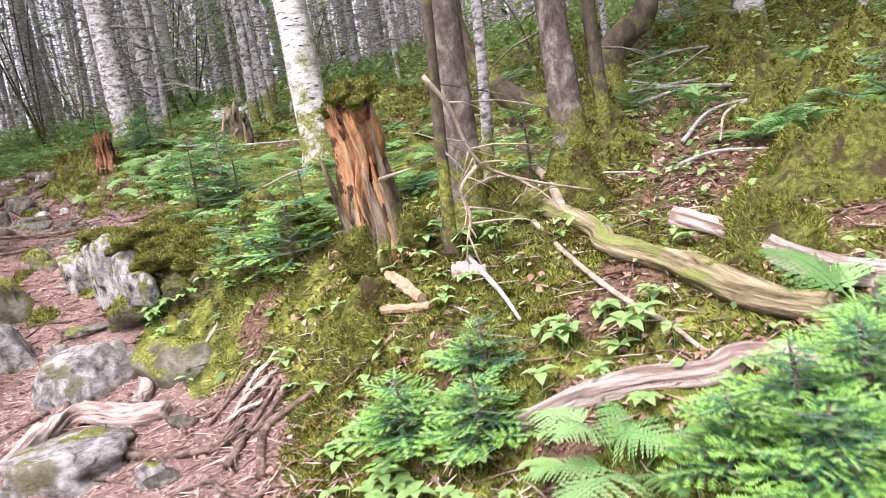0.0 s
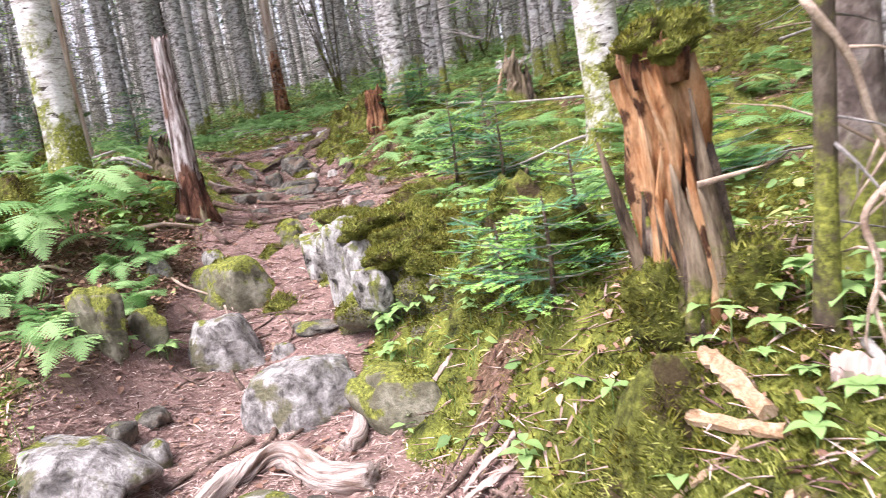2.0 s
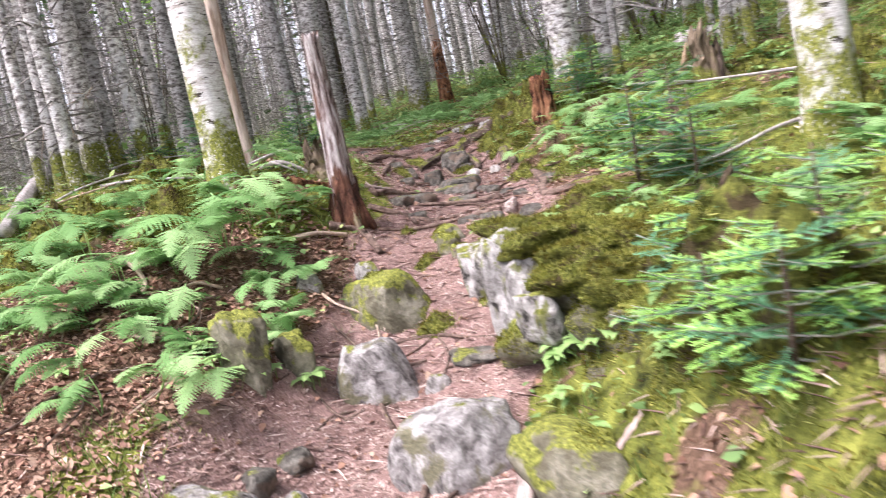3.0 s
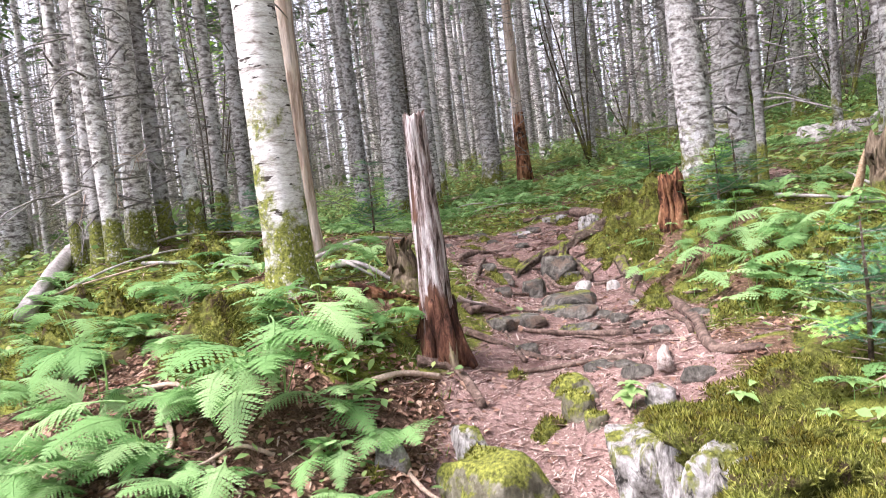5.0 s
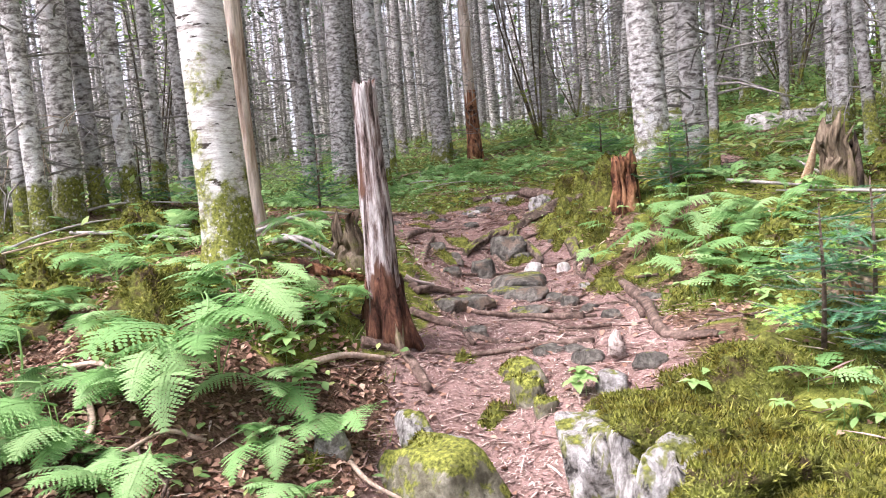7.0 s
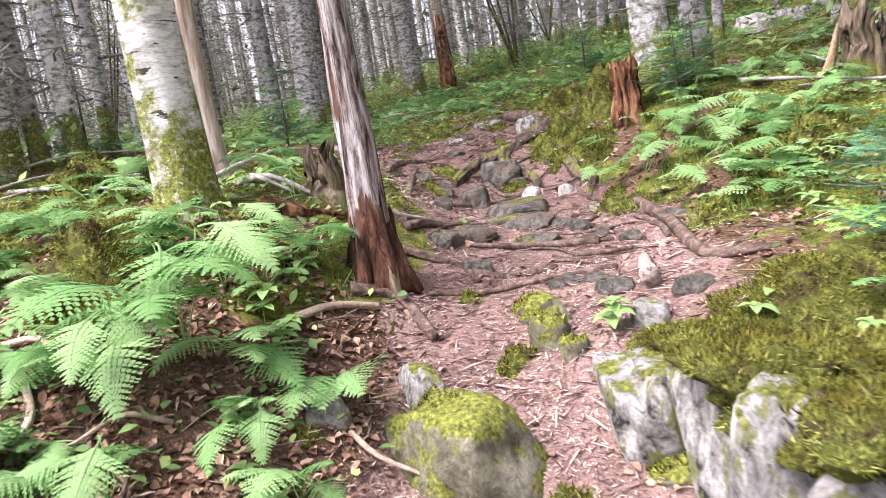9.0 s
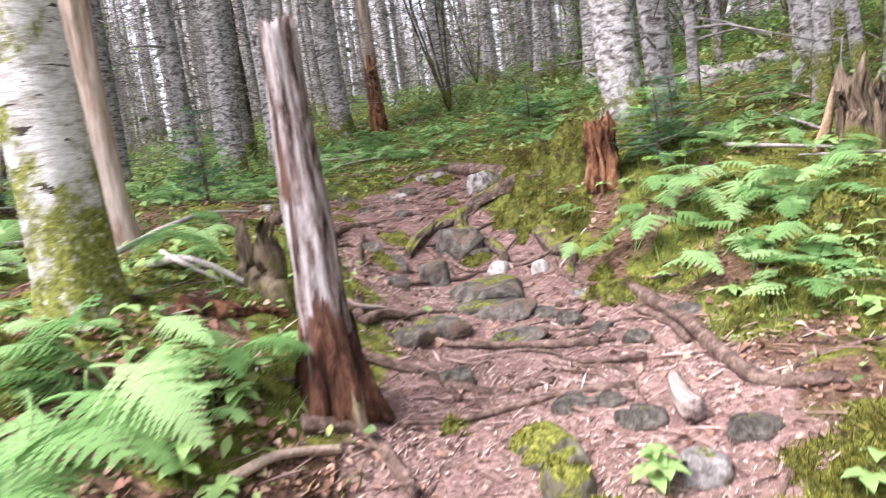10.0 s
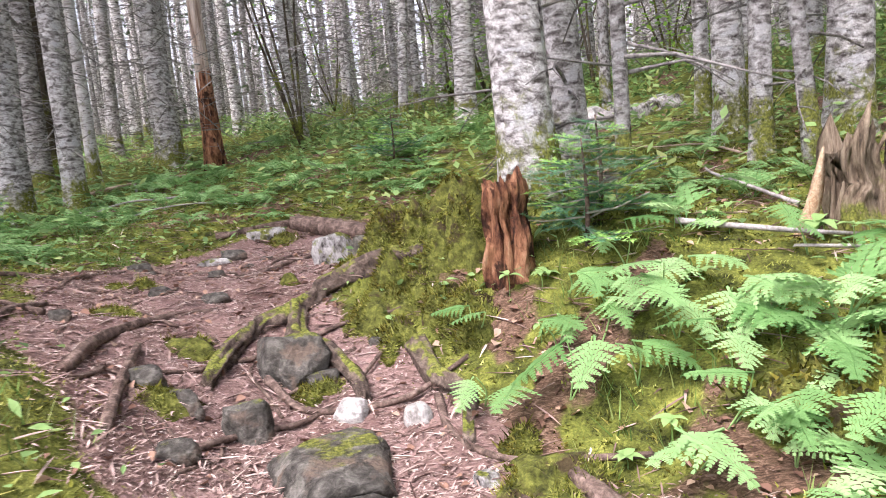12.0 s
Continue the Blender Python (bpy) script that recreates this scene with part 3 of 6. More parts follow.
def trunk_radii(line, r, height, flare=0.55):
    return [r * (1 + flare * math.exp(-p.z / 0.16)) * (1 - 0.62 * p.z / height) for p in line]


def twig(start, way, length, r, rnd, droop=0.25):
    pts = [start]
    d = way.normalized()
    for i in range(3):
        d = (d + Vector((rnd.uniform(-0.25, 0.25), rnd.uniform(-0.25, 0.25), rnd.uniform(-0.3, 0.12) - droop * 0.3))).normalized()
        pts.append(pts[-1] + d * length / 3)
    return pts, [r, r * 0.75, r * 0.5, r * 0.2]


def dead_branches(line, radii, seed, count, low, high, length=0.7, thick=0.010):
    rnd = random.Random(seed)
    pieces = []
    for i in range(count):
        z = rnd.uniform(low, high)
        k = min(range(len(line)), key=lambda j: abs(line[j].z - z))
        w = rnd.uniform(0, 6.283)
        out = Vector((math.cos(w), math.sin(w), rnd.uniform(-0.25, 0.3)))
        base = Vector((line[k].x, line[k].y, z)) + out * radii[k] * 0.8
        long = length * rnd.uniform(0.35, 1.3)
        pts, rr = twig(base, out, long, thick * rnd.uniform(0.7, 1.3), rnd)
        pieces.append(tube(pts, rr, 3))
        for q in range(rnd.choice((0, 1, 2))):
            s = rnd.choice((1, 2))
            side = (pts[s + 1] - pts[s]).normalized() + Vector((rnd.uniform(-1, 1), rnd.uniform(-1, 1), rnd.uniform(-0.5, 0.5)))
            sp, sr = twig(pts[s], side, long * rnd.uniform(0.25, 0.5), thick * 0.5, rnd)
            pieces.append(tube(sp[:3], sr[:3], 3))
    return joined(pieces)


def crown_mesh(height, seed, low=6.5, width=1.7, count=24):
    rnd = random.Random(seed)
    verts, faces = [], []
    for i in range(count):
        u = rnd.random() ** 0.8
        z = low + (height + 0.6 - low) * u
        reach = width * (1.05 - u) * rnd.uniform(0.35, 1.0)
        w = rnd.uniform(0, 6.283)
        out = Vector((math.cos(w), math.sin(w), -0.25)).normalized()
        side = Vector((-math.sin(w), math.cos(w), 0))
        c = Vector((0, 0, z)) + out * reach
        for q in range(4):
            s = rnd.uniform(0.2, 0.45)
            p = c + out * rnd.uniform(-0.35, 0.25) + side * rnd.uniform(-0.3, 0.3) + Vector((0, 0, rnd.uniform(-0.12, 0.12)))
            a = (out + side * rnd.uniform(-0.8, 0.8)).normalized()
            b = a.cross(Vector((rnd.uniform(-0.4, 0.4), rnd.uniform(-0.4, 0.4), 1)).normalized())
            o = len(verts)
            verts += [p - a * s, p + b * s * 0.32, p + a * s, p - b * s * 0.32]
            faces.append((o, o + 1, o + 2, o + 3))
    return mesh_of("crown", verts, faces, CROWN_GREEN, False)


TREES = "trees of the conifer stand"


def forest_tree(name, label, category, bark, height, r, seed, count, low=0.5, crown=True, m=None, length=0.7, thick=0.010, sides=12, flare=0.55, group=TREES, crown_low=6.5, rough=0.10):
    line = trunk_line(height, seed)
    radii = trunk_radii(line, r, height, flare)
    ob = thing(name, label, category, m, group)
    part("trunk", mesh_of("trunk", *tube(line, radii, sides, rough, 6.0, seed, 5, 0.035), bark), ob)
    if count:
        tagged(part("deadwood", mesh_of("deadwood", *dead_branches(line, radii, seed + 9, int(count * 1.25), low, min(height * 0.65, 6.5), length, thick), DARK_TWIG), ob, "grey dead side twigs"), kind="stuff")
    if crown:
        part("crown", crown_mesh(height, seed + 5, crown_low), ob, "dark green needle crown")
    return ob


# the white birch on the bank and the trunks close to the trail
forest_tree("birch_tree", "white birch trunk with peeling bark and mossy foot beside a fern", "tree", BIRCH_BARK, 11, 0.118, 3, 5, 1.5, m=lean_pose(-4.57, 5.56, 0.000, 0.000), length=0.35, sides=24, flare=0.35)
forest_tree("birch_tree", "pale birch trunk behind a moss-capped stump", "tree", BIRCH_BARK, 11, 0.132, 41, 6, 1.2, m=lean_pose(-1.24, 6.70, 0.0, 0.0), length=0.4, sides=20)
forest_tree("fir_tree", "thick grey fir with mossy foot above roots", "tree", GREY_BARK, 12, 0.122, 11, 30, 0.9, m=lean_pose(-3.58, 8.62, 0.000, 0.000), sides=22)
NEAR_FIRS = [(-3.46, 9.27, -0.02, 0.00, 0.095, 12), (-2.64, 10.44, 0.00, 0.00, 0.100, 13), (-3.20, 8.75, 0.00, 0.00, 0.035, 14), (-8.80, 10.80, 0.00, 0.00, 0.165, 15), (-8.98, 13.44, 0.00, 0.00, 0.150, 16), (-2.76, 11.66, 0.00, 0.00, 0.060, 18), (-1.70, 13.30, 0.00, 0.00, 0.090, 19), (-2.05, 10.10, 0.00, 0.00, 0.120, 20), (-8.20, 10.95, -0.03, 0.00, 0.105, 21), (-9.10, 13.50, -0.03, 0.00, 0.150, 22), (-4.66, 15.40, 0.00, 0.00, 0.100, 23), (-6.10, 14.00, 0.16, 0.00, 0.060, 24), (-2.30, 9.60, -0.10, 0.02, 0.045, 25), (-2.54, 9.75, 0.00, 0.00, 0.060, 28)]
for x, y, lx, ly, r, seed in NEAR_FIRS:
    forest_tree("fir_tree", "grey fir trunk with pale lichen and dead lower twigs", "tree", GREY_BARK, 11.5, r, seed, 34, 0.5, m=lean_pose(x, y, lx, ly), sides=16)
LEFT_FIRS = [(-7.10, 6.10, 0.0, 0.0, 0.100, 31), (-7.07, 5.76, 0.0, 0.0, 0.059, 32), (-7.07, 6.32, 0.0, 0.0, 0.060, 33), (-6.90, 6.49, 0.0, 0.0, 0.065, 34), (-7.37, 5.74, 0.0, 0.0, 0.053, 35), (-7.02, 6.82, 0.0, 0.0, 0.057, 36), (-8.92, 8.42, 0.0, 0.0, 0.095, 37), (-6.87, 5.79, 0.0, 0.0, 0.068, 38), (-9.92, 6.22, 0.0, 0.0, 0.175, 39)]
for x, y, lx, ly, r, seed in LEFT_FIRS:
    forest_tree("fir_tree", "slim grey fir trunk with pale bark and dead twigs", "tree", GREY_BARK, 11.5, r, seed, 34, 0.4, m=lean_pose(x, y, lx, ly), sides=14)

# brown-barked trees on the slope with the fallen logs
forest_tree("fir_tree", "dark brown fir trunk beside a rotten stump", "tree", BROWN_BARK, 11, 0.078, 51, 14, 0.5, m=lean_pose(-0.13, 4.05, 0.030, 0.000), sides=18, length=0.45, thick=0.006)
forest_tree("fir_tree", "brown-barked leaning trunk on the mossy slope", "tree", BROWN_BARK, 11, 0.095, 52, 10, 0.9, m=lean_pose(0.53, 5.45, -0.090, 0.000), sides=18, length=0.5)
forest_tree("fir_tree", "thin mossy trunk leaning beside a thicker one", "tree", MOSSY_BARK, 8, 0.037, 53, 8, 0.6, m=lean_pose(0.63, 5.52, -0.090, 0.000), crown_low=5.5)
forest_tree("fir_tree", "slim mossy trunk on the slope", "tree", MOSSY_BARK, 8, 0.045, 54, 8, 0.6, m=lean_pose(0.75, 5.46, -0.090, 0.000), crown_low=5.5)
forest_tree("birch_sapling", "thin pale lichen-covered sapling trunk", "tree", GREY_BARK, 7, 0.03, 55, 6, 0.8, m=lean_pose(-0.02, 4.60, 0.090, 0.000), crown_low=5.0)
forest_tree("dead_sapling", "thin mossy dead pole among twigs", "tree", MOSSY_BARK, 3.2, 0.026, 56, 16, 0.3, False, m=lean_pose(-0.22, 3.74, 0.040, 0.000), length=0.5, thick=0.0045)


def bent_tree(label, pts, r0, r1, seed, crown_at=None):
    base = Vector(pts[0])
    line = spline([Vector(p) - base for p in pts], 30)
    ob = thing("bent_tree", label, "tree", base, "bent trees on the slope")
    radii = [r * (1 + 0.6 * math.exp(-i / 2.0)) for i, r in enumerate(taper(r0, r1, 30))]
    part("trunk", mesh_of("trunk", *tube(line, radii, 16, 0.12, 5.0, seed), MOSSY_BARK), ob)
    tagged(part("deadwood", mesh_of("deadwood", *dead_branches(line, radii, seed, 14, 0.3, line[-1].z, 0.6), TWIG_WOOD), ob, "thin dead twigs"), kind="stuff")
    part("crown", crown_mesh(line[-1].z + 1.5, seed, line[-1].z - 0.4, 1.3, 90), ob, "dark green needle crown",
         Matrix.Translation((line[-1].x, line[-1].y, 0)))


bent_tree("dark crooked tree curving up from mossy slope", [(0.99, 6.50, 1.39), (0.98, 6.54, 1.64), (0.99, 6.56, 1.83), (1.07, 6.59, 1.96), (1.22, 6.61, 2.09), (1.37, 6.65, 2.27), (1.50, 6.80, 3.30), (1.79, 7.13, 5.56)], 0.15, 0.06, 61)
bent_tree("bent dark trunk bowing low over moss", [(0.55, 6.91, 1.57), (0.32, 6.91, 1.71), (0.16, 6.93, 1.87), (0.03, 6.95, 2.07), (-0.04, 6.97, 2.28), (-0.06, 7.01, 2.57), (0.03, 7.14, 3.45), (0.31, 7.46, 5.65)], 0.11, 0.05, 62)

# standing dead trunks
def dead_trunk(name, label, mat, x, y, lx, ly, height, r, seed, twigs, foot=None, ragged=0.12, flare=0.5, rough=0.1, fibre=0.2):
    line = trunk_line(height, seed, 0.02, 60 if height < 2 else 34)
    radii = [q * 1.0 for q in trunk_radii(line, r, height * 1.7, flare)]
    ob = thing(name, label, "dead tree", lean_pose(x, y, lx, ly, sink=0.06))
    part("trunk", mesh_of("trunk", *tube(line, radii, 60 if height < 2 else 28, rough, 9.0, seed, 0, 0.0, ragged, fibre, 1.6), mat), ob)
    if twigs:
        tagged(part("deadwood", mesh_of("deadwood", *dead_branches(line, radii, seed, twigs, 0.5, height * 0.9, 0.35), TWIG_WOOD), ob, "grey broken twigs"), kind="stuff")
    return ob


snag = dead_trunk("dead_snag", "barkless silver-grey snag with red rotten foot beside the trail", SNAG_WOOD, -3.84, 5.82, 0.0, 0.0, 1.20, 0.080, 71, 0, ragged=0.03, flare=0.5, fibre=0.17)
part("rotten_foot", mesh_of("rotten_foot", *tube([Vector((0, 0, z)) for z in (0.0, 0.04, 0.08, 0.12, 0.17, 0.21, 0.25, 0.28, 0.31)], [0.118, 0.116, 0.112, 0.107, 0.101, 0.096, 0.092, 0.089, 0.078], 48, 0.14, 12.0, 4, ragged=0.12, fibre=0.3, long=3.0), DARK_ROT), snag, "dark red rotten wood at the foot")
for k, (w, reach, mat) in enumerate([(-0.4, 0.15, STUMP_GREY), (-1.3, 0.15, DARK_ROT), (0.4, 0.16, DARK_ROT), (2.6, 0.16, MOSSY_ROOT), (3.6, 0.15, DARK_ROT)]):
    a, b = Vector((0.075 * math.cos(w), 0.075 * math.sin(w), 0.22)), Vector((reach * math.cos(w), reach * math.sin(w), -0.02))
    part("root_stub", mesh_of("root_stub", *tube(spline([a, (a * 0.45 + b * 0.55) + Vector((0, 0, -0.03)), b], 8), [0.02, 0.025, 0.028, 0.03, 0.03, 0.027, 0.022, 0.018, 0.012], 12, 0.2, 12, k, fibre=0.5, long=4.0), mat), snag, "splintered rotten root stub")
dead_trunk("dead_snag", "tall barkless pinkish dead trunk behind a birch", PALE_TRUNK, -5.45, 6.42, 0.000, 0.000, 5.5, 0.078, 72, 6)
dead_trunk("dead_snag", "dark brown dead trunk in the stand", MOSSY_BARK, -10.60, 13.20, 0.000, 0.000, 7.0, 0.10, 73, 14)
rs = dead_trunk("dead_snag", "pale dead trunk with red rotten foot in the stand", PALE_TRUNK, -8.05, 12.95, -0.020, 0.000, 8.0, 0.085, 74, 14)
part("rotten_foot", mesh_of("rotten_foot", *tube([Vector((0, 0, z)) for z in (0, 0.3, 0.6, 0.9, 1.15)], [0.14, 0.115, 0.10, 0.093, 0.082], 18, 0.2, 6.0, 5), RED_ROT), rs, "red rotten wood at the foot")

# the stand: one tree of each make, then its copies
makers = [forest_tree("fir_tree", "grey fir trunk with lichen and dead twigs in the dense stand", "tree", GREY_BARK, h, 0.1, 80 + i, 26, 0.4, m=lean_pose(x, y, 0, 0), sides=9, group=TREES)
          for i, (h, x, y) in enumerate([(12, -15.5, 14.5), (11, -14.0, 17.5), (13, -6.0, 19.5), (10.5, 3.2, 12.2), (12, -1.0, 15.5)])]
birch_maker = forest_tree("birch_tree", "pale birch trunk among the firs", "tree", BIRCH_BARK, 11, 0.1, 95, 8, 1.0, m=lean_pose(-11.60, 17.16, 0, 0), sides=9)
pole_maker = forest_tree("dead_sapling", "thin bare dead pole in the dense stand", "tree", GREY_BARK, 9, 0.05, 97, 30, 0.3, False, m=lean_pose(-9.40, 11.36, 0, 0), sides=7)
rnd = random.Random(17)
taken = [(x, y) for x, y, *_ in NEAR_FIRS + LEFT_FIRS] + [(-4.57, 5.56), (-1.24, 6.70), (-3.58, 8.62), (-0.1, 4.05), (0.63, 5.4), (1.0, 6.4), (0.6, 6.8), (-5.45, 6.42), (-10.6, 13.2), (-8.05, 12.95)]
made = 0
for i in range(20000):
    x, y = rnd.uniform(-34, 16), rnd.uniform(-9, 40)
    d, _ = trail_at(np.array(x / SIZE), np.array(y / SIZE))
    open_wedge = (-7.3 < x < -0.9 and -1 < y < 11.4) or (-9.0 < x < 2.6 and -1.5 < y < 8.3) or (-1.5 < x < 2.4 and y < 8.2 and y > -1)
    if d < 1.4 or open_wedge or made >= 560:
        continue
    near_way = math.hypot(x + 3, y - 5)
    gap = 0.62 if near_way < 22 else 0.8
    if x > -2 and y < 16:
        gap = 0.85
    if y < -1:
        gap = 2.0
    u = max(0.0, min(1.0, ((x + 1.7) * -6.35 + (y - 3.1) * 9.85) / (6.35 ** 2 + 9.85 ** 2)))
    if math.hypot(x + 1.7 + 6.35 * u, y - 3.1 - 9.85 * u) < 0.4:
        continue
    if any((x - a) ** 2 + (y - b) ** 2 < gap * gap for a, b in taken):
        continue
    taken.append((x, y))
    made += 1
    s = rnd.choice((0.55, 0.7, 0.8, 0.95, 1.1, 1.35))
    src = birch_maker if rnd.random() < 0.12 and (x < -3 or y > 13) else pole_maker if rnd.random() < 0.4 else rnd.choice(makers)
    copy_thing(src, lean_pose(x, y, rnd.uniform(-0.025, 0.025), rnd.uniform(-0.025, 0.025), s, rnd.uniform(0.85, 1.1), rnd.uniform(0, 6.28)))

# far woods all round
rnd = random.Random(23)
pieces = []
while len(pieces) < 3400:
    a, d = rnd.uniform(0, 6.283), rnd.uniform(24, 70)
    x, y = -3 + d * math.cos(a), 6 + d * math.sin(a)
    if -34 < x < 16 and -9 < y < 40:
        continue
    z = float(ground(x, y))
    r = rnd.uniform(0.06, 0.16)
    lx = rnd.uniform(-0.6, 0.3)
    pieces.append(tube([Vector((x, y, z - 0.3)), Vector((x + lx * 0.4, y, z + 5)), Vector((x + lx, y, z + 12))], [r * 1.2, r * 0.9, r * 0.4], 5))
far_trees = thing("far_woods", "dense grey trunks of the far forest", "forest", (0, 0, 0), kind="stuff")
part("trunks", mesh_of("trunks", *joined(pieces), GREY_BARK), far_trees)
rnd = np.random.RandomState(5)
count = 42000
a, d = rnd.uniform(0, 2 * math.pi, count), rnd.uniform(26, 75, count)
cx, cy = -3 + d * np.cos(a), 6 + d * np.sin(a)
cz = ground(cx, cy) + rnd.uniform(2.5, 15, count)
low = rnd.uniform(0, 1, count) < 0.35
cz = np.where(low, ground(cx, cy) + rnd.uniform(0.1, 2.0, count), cz)
s = rnd.uniform(0.12, 0.32, count)
dirs = rnd.normal(size=(count, 2, 3)) * [1, 1, 0.6]
c = np.stack([cx, cy, cz], -1)
v = np.stack([c + dirs[:, 0] * s[:, None] * 0.6, c + dirs[:, 1] * s[:, None] * 0.4, c - dirs[:, 0] * s[:, None] * 0.6, c - dirs[:, 1] * s[:, None] * 0.4], 1).reshape(-1, 3)
part("foliage", big_mesh("foliage", v, np.arange(count * 4).reshape(-1, 4), CROWN_GREEN, False), far_trees, "dark green needles")


# bare twigs between the far trunks
rnd = np.random.RandomState(8)
count = 170000
a, d = rnd.uniform(0.1, 3.3, count), rnd.uniform(6.5, 38, count)
cx, cy = -3 + d * np.cos(a), 6 + d * np.sin(a)
c = np.stack([cx, cy, ground(cx, cy) + rnd.uniform(0.3, 9, count)], -1)
w = rnd.uniform(0, 6.283, count)
way = np.stack([np.cos(w), np.sin(w), rnd.normal(-0.1, 0.35, count)], -1) * rnd.uniform(0.08, 0.4, count)[:, None]
side = rnd.normal(size=(count, 3)) * [0.4, 0.4, 1]
side = side / np.linalg.norm(side, axis=1)[:, None] * (rnd.uniform(0.0012, 0.0034, count) * np.sqrt(d) * 0.9)[:, None]
v = np.stack([c - way, c + side, c + way, c - side], 1).reshape(-1, 3)
thing("dead_brush", "fine grey dead twigs filling the stand", "branches", (0, 0, 0), kind="stuff", me=big_mesh("dead_brush", v, np.arange(count * 4).reshape(-1, 4), DARK_TWIG, False))
# stumps


def stump(name, label, mat, x, y, lx, ly, height, r0, r1, seed, ragged=0.2, foot=0.5, ridge=0.08):
    ob = thing(name, label, "tree stump", lean_pose(x, y, lx, ly, sink=0.08), "rotten stumps")
    n = 34
    line = [Vector((0.008 * math.sin(i * 0.4 + seed), 0.008 * math.cos(i * 0.3), (height + 0.08) * i / n)) for i in range(n + 1)]
    radii = [r0 + (r1 - r0) * (i / n) + r0 * foot * math.exp(-i / 4.6) for i in range(n + 1)]
    part("wood", mesh_of("wood", *tube(line, radii, 64, 0.12, 11.0, seed, 0, 0.0, ragged, ridge * 4.5, 2.0), mat), ob)
    return ob


def splinter(ob, mat, base, tip, w, seed, label=""):
    line = spline([base, (Vector(base) + Vector(tip)) / 2 + Vector((0.006, 0.008, 0)), tip], 7)
    part("splinter", mesh_of("splinter", *tube(line, [w, w * 0.95, w * 0.9, w * 0.75, w * 0.65, w * 0.5, w * 0.3, w * 0.08], 9, 0.2, 14, seed, fibre=0.5, long=3.0), mat), ob, label)


def moss_cap(w, d, h, seed, name="moss_cap"):
    return stone_mesh(name, w, d, h, MOSS_PAD, seed, 4, 0.1, 0.5, 0, 0.78, 2.0)


orange = stump("rotten_stump", "tall orange rotten stump with broken wood and moss cap", ORANGE_WOOD, -0.50, 3.86, -0.12, -0.01, 0.595, 0.068, 0.070, 4, 0.06, 0.3, 0.17)
cap = part("moss_cap", moss_cap(0.215, 0.205, 0.085, 5), orange, "thick green moss cushion on top", Matrix.Translation((0, 0, 0.695)))
fuzz(cap, 3, 60000, 0.008, 0.003, -0.2)
part("rotten_rim", mesh_of("rotten_rim", *tube([Vector((0, 0, 0.60)), Vector((0, 0, 0.635)), Vector((0, 0, 0.67)), Vector((0, 0, 0.70))], [0.070, 0.078, 0.086, 0.08], 40, 0.25, 30, 8, fibre=0.3, long=2.0), RED_ROT), orange, "dark crumbling rim under the moss")
splinter(orange, STUMP_GREY, (-0.09, -0.05, 0.05), (-0.15, -0.08, 0.50), 0.032, 3, "grey outer shell splinter")
splinter(orange, STUMP_GREY, (0.03, -0.085, 0.02), (0.01, -0.085, 0.42), 0.036, 6, "grey wood slab")
splinter(orange, STUMP_GREY, (0.075, -0.06, 0.02), (0.06, -0.065, 0.36), 0.034, 7, "grey wood slab")
splinter(orange, MOSSY_ROOT, (0.085, 0.03, 0.02), (0.085, 0.03, 0.5), 0.04, 9, "mossy bark side")
for k, (w, top, wide, mat) in enumerate([(-2.3, 0.56, 0.030, ORANGE_WOOD), (-1.9, 0.34, 0.036, STUMP_GREY), (-1.1, 0.46, 0.028, ORANGE_WOOD), (-0.6, 0.58, 0.030, STUMP_GREY), (-2.8, 0.3, 0.04, MOSSY_ROOT), (-0.2, 0.26, 0.04, MOSSY_ROOT), (-1.5, 0.2, 0.04, STUMP_GREY)]):
    splinter(orange, mat, (0.088 * math.cos(w), 0.088 * math.sin(w), 0.02), (0.08 * math.cos(w + 0.15), 0.08 * math.sin(w + 0.15), top), wide, 50 + k)
for k in range(9):
    w = -3.0 + k * 0.36
    splinter(orange, STUMP_GREY if k % 4 else MOSSY_ROOT, (0.10 * math.cos(w), 0.10 * math.sin(w), 0.0), (0.078 * math.cos(w + 0.1), 0.078 * math.sin(w + 0.1), (0.36, 0.27, 0.42, 0.31, 0.22)[k % 5]), (0.026, 0.032, 0.022)[k % 3], 80 + k)
splinter(orange, STICK_WOOD, (0.06, -0.07, 0.36), (0.21, -0.06, 0.38), 0.009, 11, "broken branch stub")
for k, (ax, ay) in enumerate([(0.17, -0.05), (-0.1, -0.1), (0.15, 0.1)]):
    flare = part("root_flare", stone_mesh("root_flare", 0.12, 0.11, 0.16, MOSS_PAD, k + 3, 4, 0.1, 0.35, 0), orange, "moss-covered root flare", Matrix.Translation((ax * 0.8, ay * 0.8, 0.09)))
    fuzz(flare, k, 16000, 0.012, 0.003, -0.4)

red = stump("rotten_stump", "short red-brown rotten stump on a mossy root mound", RED_ROT, -3.58, 8.04, 0.0, 0.03, 0.33, 0.080, 0.074, 14, 0.05, 0.12, 0.12)
for k in range(10):
    w = k * 0.63 + 0.4
    splinter(red, RED_ROT, (0.066 * math.cos(w), 0.066 * math.sin(w), 0.0), (0.068 * math.cos(w), 0.068 * math.sin(w), (0.35, 0.31, 0.38, 0.27)[k % 4]), (0.028, 0.022, 0.031)[k % 3], 20 + k)

